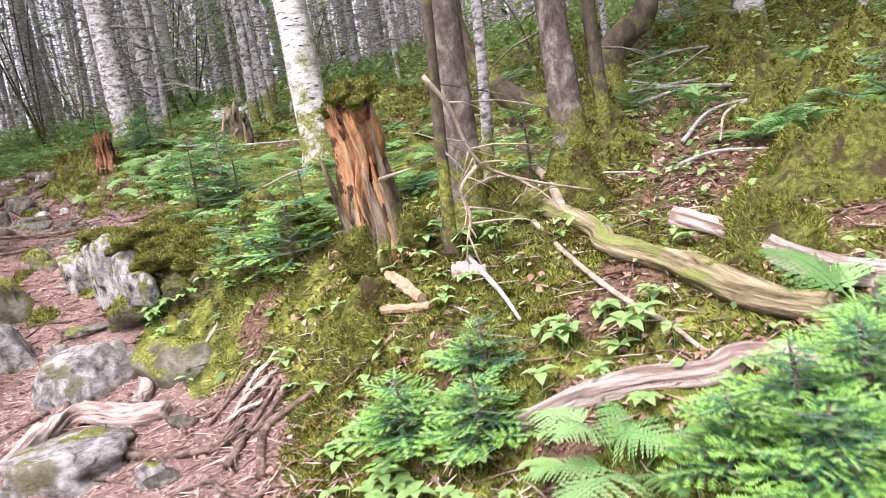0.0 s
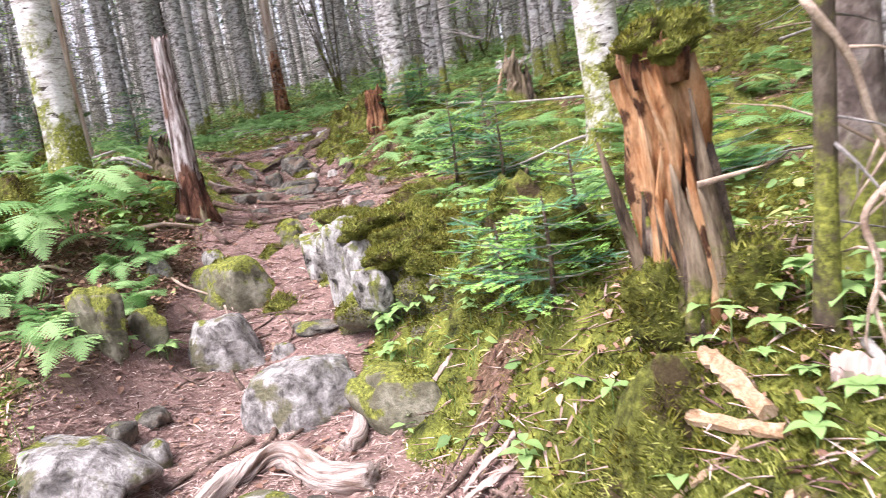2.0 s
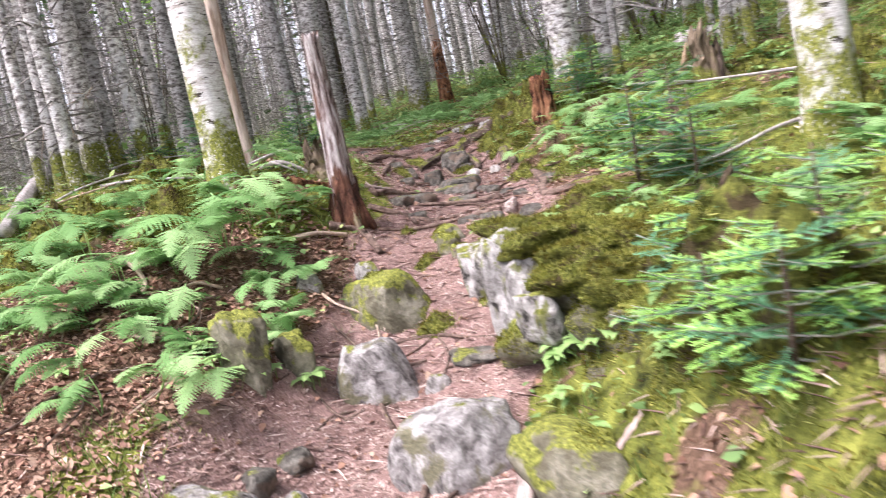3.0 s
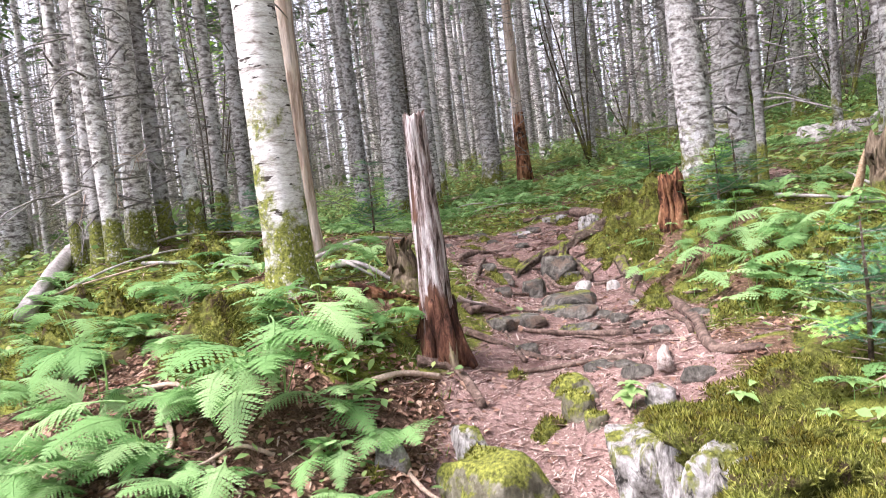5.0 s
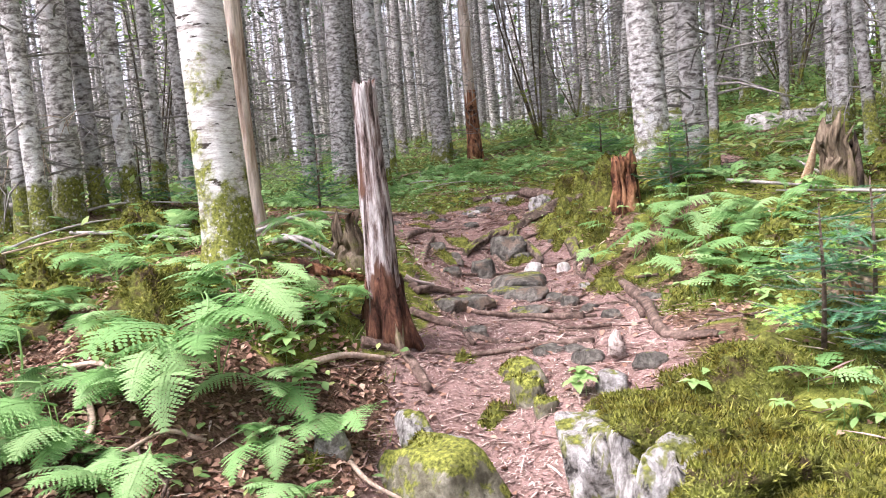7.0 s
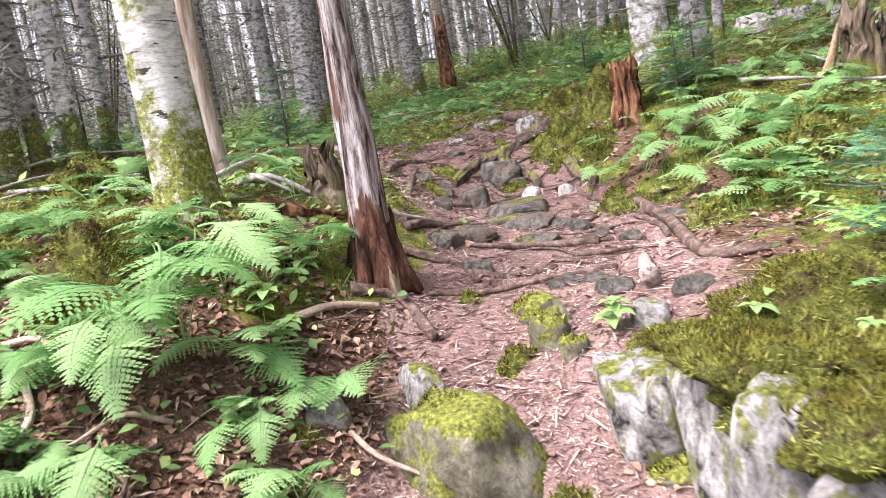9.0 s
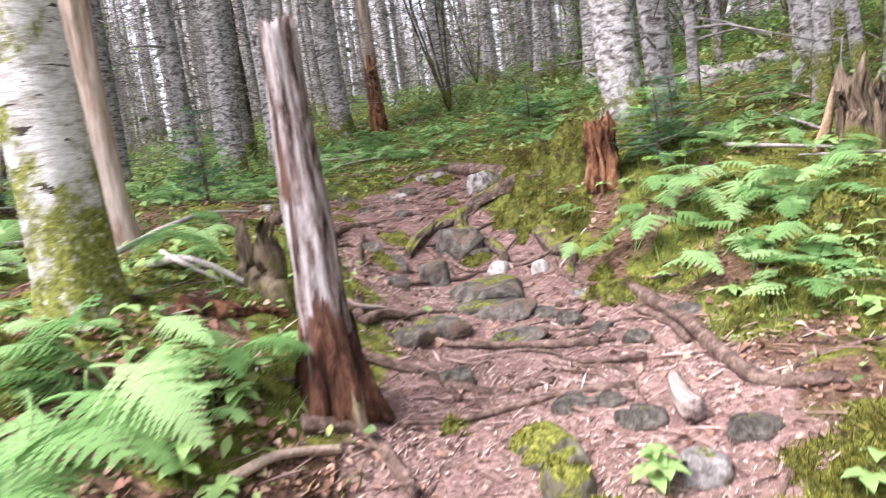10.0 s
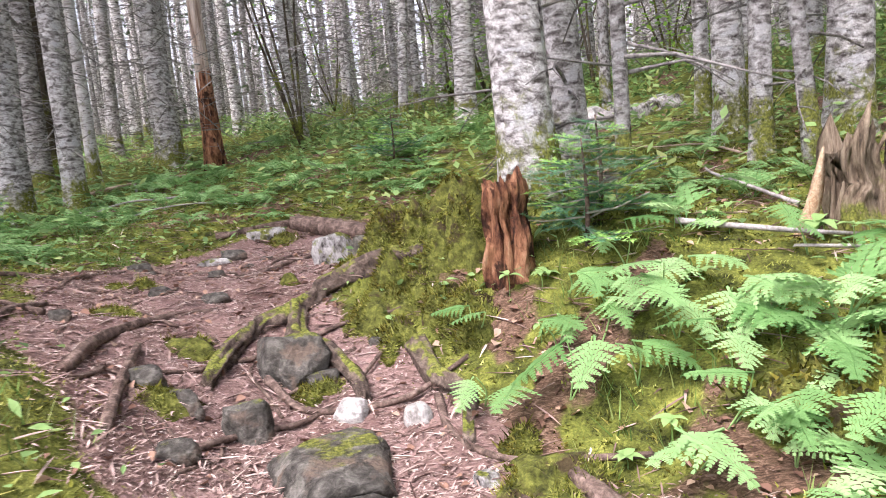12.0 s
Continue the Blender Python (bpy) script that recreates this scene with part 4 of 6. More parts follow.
split = stump("rotten_stump", "grey-brown split stump with a pale broken slab", STUMP_GREY, -2.35, 8.43, 0.0, 0.0, 0.31, 0.105, 0.09, 24, 0.22, 0.35, 0.14)
splinter(split, PALE_WOOD, (-0.22, -0.11, 0.02), (-0.12, -0.06, 0.38), 0.036, 31, "pale split slab leaning on the stump")
for k in range(9):
    w = 2.9 + k * 0.5
    splinter(split, STUMP_GREY if k % 3 else MOSSY_ROOT, (0.10 * math.cos(w), 0.10 * math.sin(w), 0.0), (0.092 * math.cos(w + 0.1), 0.092 * math.sin(w + 0.1), (0.30, 0.40, 0.25, 0.37, 0.20)[k % 5]), (0.028, 0.022, 0.034)[k % 3], 40 + k)
old = stump("rotten_stump", "small mossy stump remnant with a red broken side", STUMP_GREY, -2.07, 6.70, 0.0, 0.0, 0.24, 0.10, 0.06, 34, 0.2, 0.5)
splinter(old, RED_ROT, (0.05, -0.08, 0.05), (0.0, -0.06, 0.25), 0.035, 35, "red rotten side")
stump("rotten_stump", "small mossy stump behind the snag among ferns", STUMP_GREY, -4.32, 6.12, 0, 0, 0.24, 0.10, 0.06, 36, 0.2, 0.5)
stump("rotten_stump", "tiny grey stump spike on mossy mound", STUMP_GREY, -1.48, 5.57, 0.1, 0, 0.16, 0.03, 0.015, 37, 0.1, 0.4)

# stones


def stones(rows, mat, label, group, seed, sink=0.30, deep=0.85):
    for i, (x, y, w, h) in enumerate(rows):
        r = random.Random(seed + i)
        me = stone_mesh("stone", w * 1.12, w * deep * r.uniform(0.8, 1.1), h * 1.1, mat, seed + i * 1.7, 4 if w > 0.17 else 3, 0.25, 0.26)
        size = "large " if w > 0.3 else "small " if w < 0.16 else ""
        ob = thing("stone", size + label, "rock", Matrix.Translation(on_ground(x, y) + Vector((0, w * 0.2, h * 0.03 - 0.45 * max(0.0, h - 0.75 * w)))) @ Matrix.Rotation(r.uniform(-0.5, 0.5), 4, "Z"), group, me)
        if mat is MOSSY_STONE:
            fuzz(ob, seed + i, 16000, 0.007, 0.004, 0.45, patch=0.5)


stones([(-2.86, 4.70, 0.42, 0.42), (-2.15, 4.31, 0.40, 0.33), (-2.55, 4.80, 0.11, 0.11), (-2.57, 3.96, 0.14, 0.13), (-2.62, 3.56, 0.50, 0.18), (-1.83, 3.47, 0.48, 0.18), (-1.42, 3.36, 0.12, 0.14),
        (-3.50, 5.06, 0.14, 0.12), (-3.24, 5.44, 0.16, 0.08), (-2.79, 5.88, 0.12, 0.11)], GREY_STONE, "grey worn stone with moss bedded in the trail", "trail stones", 1)
stones([(-3.12, 5.16, 0.46, 0.34), (-1.64, 4.26, 0.38, 0.24), (-3.24, 4.34, 0.27, 0.50), (-3.14, 4.54, 0.20, 0.32), (-3.12, 5.80, 0.17, 0.17), (-3.24, 5.95, 0.22, 0.13), (-3.00, 5.74, 0.11, 0.10)], MOSSY_STONE, "mossy grey stone at the trail's edge", "mossy stones", 40)
stones([(-4.30, 7.30, 0.17, 0.20), (-4.34, 7.66, 0.28, 0.20), (-3.93, 7.08, 0.40, 0.13), (-4.50, 8.86, 0.24, 0.20), (-4.40, 9.2, 0.4, 0.12), (-3.80, 6.87, 0.34, 0.09), (-4.50, 7.27, 0.12, 0.08), (-3.95, 6.42, 0.18, 0.08), (-3.60, 6.66, 0.20, 0.05), (-3.92, 6.62, 0.21, 0.06), (-2.45, 5.00, 0.27, 0.04), (-3.88, 7.22, 0.16, 0.14)],
       DARK_STONE, "dark damp stone half sunk in the trail", "dark trail stones", 60)
stones([(-4.02, 7.47, 0.115, 0.09), (-3.76, 7.43, 0.09, 0.12), (-3.70, 12.2, 0.4, 0.26)], QUARTZ, "white quartz stone at the trail's edge", "pale stones", 90)
stones([(-3.37, 5.36, 0.19, 0.22), (-4.72, 8.92, 0.22, 0.28), (-5.51, 8.97, 0.16, 0.06), (-5.48, 9.52, 0.22, 0.09), (-3.48, 7.14, 0.08, 0.05), (-3.4, 12.4, 0.40, 0.22), (-3.05, 12.6, 0.36, 0.18), (-5.55, 7.55, 0.11, 0.06)],
       WHITE_STONE, "pale whitish stone beside the trail", "pale stones", 80)

pebble_rows, spot = [], random.Random(23)
while len(pebble_rows) < 46:
    x, y = spot.uniform(-5.9, -1.2), spot.uniform(3.2, 10.0)
    if float(trail_mask(x, y)) > 0.6:
        w = spot.uniform(0.05, 0.16)
        pebble_rows.append((x, y, w, w * spot.uniform(0.35, 0.6)))
stones(pebble_rows, DARK_STONE, "damp brown stone sunk in trodden needles", "dark trail stones", 140)


def boulder():
    """The big mossy boulder with pale split faces over the trail."""
    ob = thing("boulder", "large mossy boulder with pale split faces above the trail", "rock", on_ground(-2.05, 5.28))
    z0 = on_ground(-2.05, 5.28).z

    def block(name, x, y, z, w, d, h, mat, seed, turn, label="", bumps=0.16, flat=0.3, facets=5, tufts=0, cut=0.78, boxy=2.4):
        q = part(name, stone_mesh(name, w, d, h, mat, seed, 5 if w > 0.5 else 4, flat, bumps, facets, cut, boxy), ob, label, Matrix.Translation((x + 2.05, y - 5.28, z - z0)) @ Matrix.Rotation(turn, 4, "Z"))
        if tufts:
            fuzz(q, seed, tufts * 2.4, 0.009, 0.0028, -0.5, patch=-0.5 if mat is MOSSY_STONE else -2.0)

    block("mossy_body", -1.80, 5.34, 0.86, 1.05, 0.74, 0.44, MOSSY_STONE, 3, 0.5, "green moss over grey rock", 0.34, 0.1, 0, 14000)
    block("mossy_shoulder", -1.5, 5.00, 0.78, 0.7, 0.56, 0.38, MOSSY_STONE, 8, 0.3, "green moss over grey rock", 0.34, 0.1, 0, 14000)
    block("mossy_back", -2.40, 5.72, 0.88, 0.66, 0.44, 0.24, MOSSY_STONE, 16, 0.8, "green moss over grey rock", 0.34, 0.1, 0, 14000)
    block("pale_face", -2.64, 5.52, 0.94, 0.34, 0.40, 0.28, WHITE_STONE, 6, 0.7, "pale grey split rock face with lichen", 0.24, 0.12, 5, boxy=3.2)
    block("pale_face", -2.40, 5.26, 0.97, 0.18, 0.30, 0.31, WHITE_STONE, 26, 0.6, "grey mossy rock face", 0.24, 0.12, 5, boxy=3.2)
    block("pale_face", -2.24, 5.06, 0.99, 0.20, 0.26, 0.37, WHITE_STONE, 4, 0.6, "pale grey split rock face", 0.24, 0.12, 5, boxy=3.2)
    block("pale_face", -2.06, 4.98, 0.96, 0.27, 0.20, 0.28, WHITE_STONE, 14, 0.5, "broad grey split rock face", 0.24, 0.12, 5, boxy=3.2)
    block("pale_face", -2.00, 4.86, 0.92, 0.17, 0.12, 0.15, WHITE_STONE, 24, 0.5, "small pale rock corner", 0.24, 0.12, 5, boxy=3.2)
    for k, (x, y, z, w) in enumerate([(-2.28, 5.24, 1.18, 0.30), (-2.06, 5.08, 1.15, 0.36), (-1.85, 5.00, 1.09, 0.40), (-1.62, 4.95, 1.06, 0.32), (-2.08, 5.38, 1.15, 0.34), (-1.72, 5.25, 1.13, 0.36), (-1.4, 4.9, 0.94, 0.3), (-2.5, 5.66, 1.09, 0.3), (-2.62, 5.62, 1.06, 0.2)]):
        block("moss_cushion", x, y, z, w * 1.15, w * 0.95, 0.11, MOSS_PAD, 30 + k * 1.7, 0.4 * k, "bright green moss cushion", 0.6, 0.05, 0, 14000, boxy=2.0)


boulder()
MOUNDS = [(-4.13, 7.95, 0.20, 0.08), (-3.99, 8.03, 0.24, 0.10), (-3.91, 8.18, 0.24, 0.14), (-4.54, 7.29, 0.20, 0.05), (-4.19, 7.59, 0.16, 0.06), (-3.98, 7.84, 0.16, 0.06), (-3.71, 7.89, 0.20, 0.08), (-3.31, 7.13, 0.30, 0.08), (-4.01, 8.29, 0.26, 0.22), (-4.23, 8.39, 0.26, 0.2), (-3.78, 8.20, 0.24, 0.24), (-4.07, 8.08, 0.14, 0.12), (-3.91, 8.47, 0.3, 0.26), (-3.83, 7.94, 0.16, 0.14), (-2.75, 6.66, 0.16, 0.09), (-2.26, 5.93, 0.4, 0.12), (-1.21, 4.60, 0.5, 0.3), (-0.95, 4.32, 0.36, 0.26), (-0.61, 3.57, 0.25, 0.14), (0.05, 4.13, 0.35, 0.24), (0.35, 4.23, 0.3, 0.24), (1.50, 4.00, 0.7, 0.3), (0.91, 3.48, 0.45, 0.18), (-4.52, 5.05, 0.5, 0.2), (-3.42, 7.29, 0.12, 0.06), (-3.67, 7.79, 0.14, 0.1), (-2.62, 6.85, 0.2, 0.1)]
rnd = random.Random(57)
trail_spots = random.Random(17)
while len(MOUNDS) < 44:
    spot = trail_spots.uniform(-5.6, -2.4), trail_spots.uniform(4.4, 9.6)
    if 0.05 < float(trail_at(np.array(spot[0] / SIZE), np.array(spot[1] / SIZE))[0]) < 0.9:
        MOUNDS.append((*spot, trail_spots.uniform(0.07, 0.2), trail_spots.uniform(0.03, 0.06)))
MOUNDS += [(rnd.uniform(0.6, 4.5), rnd.uniform(4.4, 10.5), rnd.uniform(0.3, 0.9), rnd.uniform(0.14, 0.34)) for k in range(26)]
MOUNDS += [(rnd.uniform(-2.6, 0.2), rnd.uniform(6.4, 9.5), rnd.uniform(0.3, 0.6), rnd.uniform(0.12, 0.24)) for k in range(10)]
MOUNDS += [(rnd.uniform(-7.2, -5.2), rnd.uniform(4.6, 7.2), rnd.uniform(0.3, 0.6), rnd.uniform(0.12, 0.22)) for k in range(10)]


def moss_clump(x, y, w, h, seed):
    """A swelling of moss that hugs the ground, with an uneven outline and lumps."""
    z0 = float(ground(x, y))
    verts, faces = [Vector((0, 0, h * 0.8))], []
    rings, sides = 12, 36
    for i in range(1, rings + 1):
        u = i / rings
        for k in range(sides):
            a = 2 * math.pi * k / sides
            c = Vector((math.cos(a), math.sin(a), 0))
            reach = w * 0.62 * (1 + 0.55 * noise.noise(c * 1.1 + Vector((seed, 0, 0))) + 0.3 * noise.noise(c * 2.6 + Vector((0, seed, 0))))
            p = c * reach * u
            q = Vector((p.x + seed, p.y, 0.0))
            lump = 1 + 0.9 * noise.noise(q * 5.0) + 0.55 * noise.noise(q * 12.0) + 0.25 * noise.noise(q * 30.0)
            top = h * 0.8 * max(0.0, 1 - u ** 1.7) * max(0.12, lump) - 0.03 * u ** 4
            verts.append(Vector((p.x, p.y, float(ground(x + p.x, y + p.y)) - z0 + top)))
    faces += [(0, 1 + k, 1 + (k + 1) % sides) for k in range(sides)]
    for i in range(rings - 1):
        o = 1 + i * sides
        faces += [(o + k, o + sides + k, o + sides + (k + 1) % sides, o + (k + 1) % sides) for k in range(sides)]
    return mesh_of("moss_cushion", verts, faces, MOSS_PAD)


for i, (x, y, w, h) in enumerate(MOUNDS):
    near_by = i < 44
    pad = thing("moss_cushion", "soft yellow-green moss cushion on the forest floor", "moss", on_ground(x, y, 0.004), "moss cushions", moss_clump(x, y, w, h, 100 + i * 2.3))
    fuzz(pad, 40 + i, 24000 if near_by else 4000, 0.011 if near_by else 0.015, 0.003 if near_by else 0.008, 0.0, patch=-0.2)

# roots, logs and sticks


def along(name, label, category, group, mat, r0, r1, pts, seed, lift=0.3, sides=10, rough=0.18, arch=0.0, steps=9):
    base = on_ground(*pts[0])
    n = steps * (len(pts) - 1)
    raw = []
    for q, (x, y) in enumerate(pts):
        u = q / (len(pts) - 1)
        j = random.Random(seed * 7 + q)
        if 0 < q < len(pts) - 1:
            x, y = x + j.uniform(-1, 1) * r0 * 0.9, y + j.uniform(-1, 1) * r0 * 0.9
        raw.append(on_ground(x, y) + Vector((0, 0, r0 * lift + arch * math.sin(math.pi * u))) - base)
    line = spline(raw, n)
    sides = sides * 2
    me = mesh_of(name, *tube(line, taper(r0, r1, n), sides, rough * 0.5, 12.0, seed, fibre=rough * 1.5, long=3.5, ragged=r0 * 0.8), mat)
    return thing(name, label, category, base, group, add_grain(me, line, sides))


ROOTS = "tree roots over the trail"
along("tree_root", "thick arched root with moss across a bank", "root", ROOTS, MOSSY_ROOT, 0.055, 0.03, [(-3.94, 8.19), (-4.11, 8.17), (-4.38, 8.25), (-4.50, 8.05), (-4.60, 7.86), (-4.56, 7.61), (-4.51, 7.45)], 1, 0.35, 12, 0.3)
along("tree_root", "curved mossy root over dark stones", "root", ROOTS, MOSSY_ROOT, 0.045, 0.022, [(-4.48, 8.05), (-4.41, 7.90), (-4.20, 7.77), (-4.05, 7.61), (-3.98, 7.53)], 2, 0.5, 12, 0.3)
along("tree_root", "mossy root running down to the trail", "root", ROOTS, MOSSY_ROOT, 0.04, 0.02, [(-3.88, 7.78), (-3.79, 7.65), (-3.66, 7.48), (-3.57, 7.30)], 3, 0.4, 12, 0.3)
for k, (r, pts) in enumerate([(0.02, [(-3.99, 6.18), (-3.75, 6.24), (-3.52, 6.25), (-3.35, 6.40)]), (0.03, [(-3.25, 7.14), (-2.99, 6.80), (-2.76, 6.40), (-2.63, 6.22), (-2.46, 6.21)]), (0.03, [(-3.83, 5.63), (-3.70, 5.76), (-3.50, 5.67)]),
                              (0.02, [(-0.96, 3.23), (-1.00, 3.47), (-0.90, 3.53), (-0.71, 3.51)]), (0.019, [(-1.82, 3.68), (-1.54, 3.58), (-1.33, 3.51), (-1.18, 3.52), (-1.11, 3.61)])]):
    along("tree_root", "bare brown root crossing the earthen trail", "root", ROOTS, ROOT_WOOD, r, r * 0.6, pts, 10 + k, 0.5)
for k, (r, pts) in enumerate([(0.016, [(-1.12, 3.35), (-1.08, 3.51), (-0.97, 3.68)]), (0.018, [(-5.69, 8.59), (-5.35, 8.16)]), (0.024, [(-4.79, 7.13), (-4.94, 7.48), (-5.01, 7.85), (-4.87, 8.07)]), (0.019, [(-5.99, 8.94), (-5.66, 8.84), (-5.19, 8.73)]),
                              (0.022, [(-5.14, 7.13), (-5.31, 7.44), (-5.47, 7.77)]), (0.025, [(-4.12, 6.37), (-4.57, 7.04), (-4.83, 7.52)]), (0.03, [(-5.78, 9.46), (-5.40, 9.75), (-5.07, 9.84)]), (0.02, [(-3.27, 6.68), (-3.55, 6.60), (-3.88, 6.49)])]):
    along("tree_root", "thin brown root half sunk in the trail", "root", ROOTS, ROOT_WOOD, r, r * 0.55, pts, 30 + k, 0.35)

rnd = random.Random(91)
k = 0
while k < 85:
    x, y = rnd.uniform(-6.3, -0.4), rnd.uniform(2.4, 10.5)
    if float(trail_mask(x, y)) < 0.6:
        continue
    w = rnd.uniform(0, 6.283)
    pts = [(x, y)]
    for q in range(4):
        w += rnd.uniform(-0.7, 0.7)
        pts.append((pts[-1][0] + (0.13 if k % 4 else 0.2) * math.cos(w), pts[-1][1] + (0.13 if k % 4 else 0.2) * math.sin(w)))
    r0 = rnd.uniform(0.005, 0.011) if k % 4 else rnd.uniform(0.011, 0.018)
    along("tree_root", "thin wiry root exposed on the trail", "root", ROOTS, ROOT_WOOD, r0, r0 * 0.5, pts, 300 + k, 0.6, 4, 0.15, 0.0, 4)
    k += 1

for k in range(16):
    x, y = rnd.uniform(-4.6, -3.4), rnd.uniform(3.5, 5.2)
    w = rnd.uniform(-2.2, 0.2)
    pts = [(x, y), (x + 0.12 * math.cos(w), y + 0.12 * math.sin(w)), (x + 0.3 * math.cos(w + 0.3), y + 0.3 * math.sin(w + 0.3)), (x + 0.45 * math.cos(w), y + 0.45 * math.sin(w))]
    along("tree_root", "thin wiry root in the leafy bank", "root", ROOTS, ROOT_WOOD if k % 2 else STICK_WOOD, 0.009, 0.004, pts, 480 + k, 1.2, 4, 0.2, 0.04, 4)
for k in range(9):
    y = 2.75 + 0.15 * k
    x = -1.04 - 0.16 * max(0.0, y - 3.3) + rnd.uniform(-0.06, 0.06)
    pts = [(x + 0.12, y + rnd.uniform(-0.1, 0.2)), (x, y), (x - 0.06, y - rnd.uniform(-0.1, 0.12)), (x - rnd.uniform(0.1, 0.22), y - rnd.uniform(-0.15, 0.2))]
    r0 = rnd.uniform(0.004, 0.012)
    along("tree_root", "wiry root hanging out of the eroded edge", "root", ROOTS, ROOT_WOOD, r0, r0 * 0.4, pts, 460 + k, 0.8, 5, 0.2, rnd.uniform(0.0, 0.03), 5)

WOODS = "fallen wood"
along("driftwood_root", "thick bleached root lying across the trail", "log", WOODS, LOG_WOOD, 0.036, 0.052, [(-2.09, 3.57), (-2.14, 3.92), (-2.02, 4.06), (-1.74, 3.93), (-1.56, 3.93)], 41, 0.9, 16, 0.34)
along("wood_piece", "short bleached branch stub in the trail", "log", WOODS, LOG_WOOD, 0.04, 0.026, [(-1.77, 4.10), (-1.79, 4.20), (-1.83, 4.32)], 42, 0.8)
along("fallen_log", "mossy greenish fallen log on the slope", "log", WOODS, MOSSY_LOG, 0.04, 0.05, [(0.19, 4.01), (0.31, 3.69), (0.40, 3.53), (0.56, 3.36), (0.65, 3.12), (0.72, 2.96), (0.82, 2.84)], 43, 0.9, 14, 0.25)
along("fallen_log", "bleached fallen log with broken end on the slope", "log", WOODS, LOG_WOOD, 0.035, 0.045, [(0.65, 3.71), (0.78, 3.60), (0.82, 3.42), (0.87, 3.19), (0.95, 3.08), (1.09, 2.96)], 44, 1.1, 14, 0.28)
along("fallen_log", "smooth bleached log lying beside young firs", "log", WOODS, LOG_WOOD, 0.030, 0.056, [(-0.06, 2.93), (0.14, 2.87), (0.30, 2.78), (0.44, 2.73), (0.56, 2.69), (0.71, 2.59)], 45, 0.3, 16, 0.16)
along("dead_branch", "long thin pale stick on the mossy slope", "branch", WOODS, STICK_WOOD, 0.011, 0.008, [(0.13, 3.91), (0.22, 3.54), (0.33, 3.23), (0.42, 3.00), (0.47, 2.80)], 46, 1.5, 7)
along("dead_branch", "grey branch joined to a mossy log's end", "branch", WOODS, STICK_WOOD, 0.022, 0.02, [(0.28, 5.30), (0.24, 4.30), (0.25, 3.86)], 47, 3.0, 8)
along("dead_branch", "pale stick over a stone on the bank", "branch", WOODS, STICK_WOOD, 0.015, 0.012, [(-3.81, 5.32), (-3.77, 5.47), (-3.71, 5.64)], 48, 2.0, 7)
along("dead_branch", "bent pale branch on leaf litter", "branch", WOODS, STICK_WOOD, 0.016, 0.011, [(-4.57, 4.70), (-4.39, 4.66), (-4.28, 4.63), (-4.09, 4.53), (-4.02, 4.47)], 49, 1.5, 7)
along("dead_branch", "short pale branch on leaf litter", "branch", WOODS, STICK_WOOD, 0.013, 0.009, [(-4.57, 4.70), (-4.39, 4.74), (-4.22, 4.71)], 50, 1.5, 7)
along("fallen_log", "thin grey fallen trunk behind ferns", "log", WOODS, TWIG_WOOD, 0.06, 0.05, [(-6.55, 4.98), (-7.82, 5.93), (-8.92, 6.66), (-9.82, 7.43)], 51, 1.6, 10)
for k, (r, pts) in enumerate([(0.018, [(-6.43, 5.97), (-6.15, 6.09), (-5.93, 6.28)]), (0.014, [(-6.64, 5.85), (-6.07, 5.87), (-5.57, 6.05)]), (0.014, [(-5.07, 6.33), (-4.66, 6.00), (-4.42, 6.00)]), (0.018, [(-4.81, 6.04), (-4.54, 6.02), (-4.23, 6.10)]), (0.012, [(-2.99, 8.29), (-2.62, 8.15), (-2.37, 8.27)]), (0.012, [(-0.15, 3.66), (-0.06, 3.42), (-0.00, 3.28)]),
                              (0.012, [(0.88, 4.66), (1.17, 4.76), (1.47, 4.66)]), (0.014, [(1.14, 5.26), (1.49, 5.67), (2.06, 5.89)]), (0.016, [(0.94, 6.28), (1.48, 6.51), (2.18, 6.42)]), (0.010, [(0.29, 4.56), (0.52, 4.80), (0.77, 4.76)])]):
    along("dead_branch", "thin grey dead branch on moss", "branch", WOODS, TWIG_WOOD, r, r * 0.5, pts, 60 + k, 2.0, 6, 0.1, 0.03)
along("fallen_log", "dark low log at the trail's far bend", "log", WOODS, ROOT_WOOD, 0.06, 0.05, [(-5.35, 9.71), (-4.85, 9.60), (-4.51, 9.51)], 75, 0.5, 10)
along("wood_piece", "pinkish broken root stub beside a stone", "log", WOODS, LOG_WOOD, 0.036, 0.022, [(-2.83, 6.08), (-2.87, 6.15), (-2.92, 6.28)], 76, 1.2, 9)
along("rotten_log", "low reddish rotten log half sunk beside the snag", "log", WOODS, RED_ROT, 0.03, 0.022, [(-4.34, 5.72), (-4.25, 5.84), (-4.20, 6.06)], 79, 0.5, 12, 0.35)
along("wood_piece", "small pale bark curl by the snag", "log", WOODS, LOG_WOOD, 0.022, 0.012, [(-4.19, 6.40), (-4.16, 6.42), (-4.12, 6.56)], 77, 1.0, 8)
along("wood_piece", "dark short branch by the snag", "log", WOODS, ROOT_WOOD, 0.025, 0.015, [(-4.09, 6.37), (-4.08, 6.49), (-4.05, 6.62)], 78, 0.8, 8)


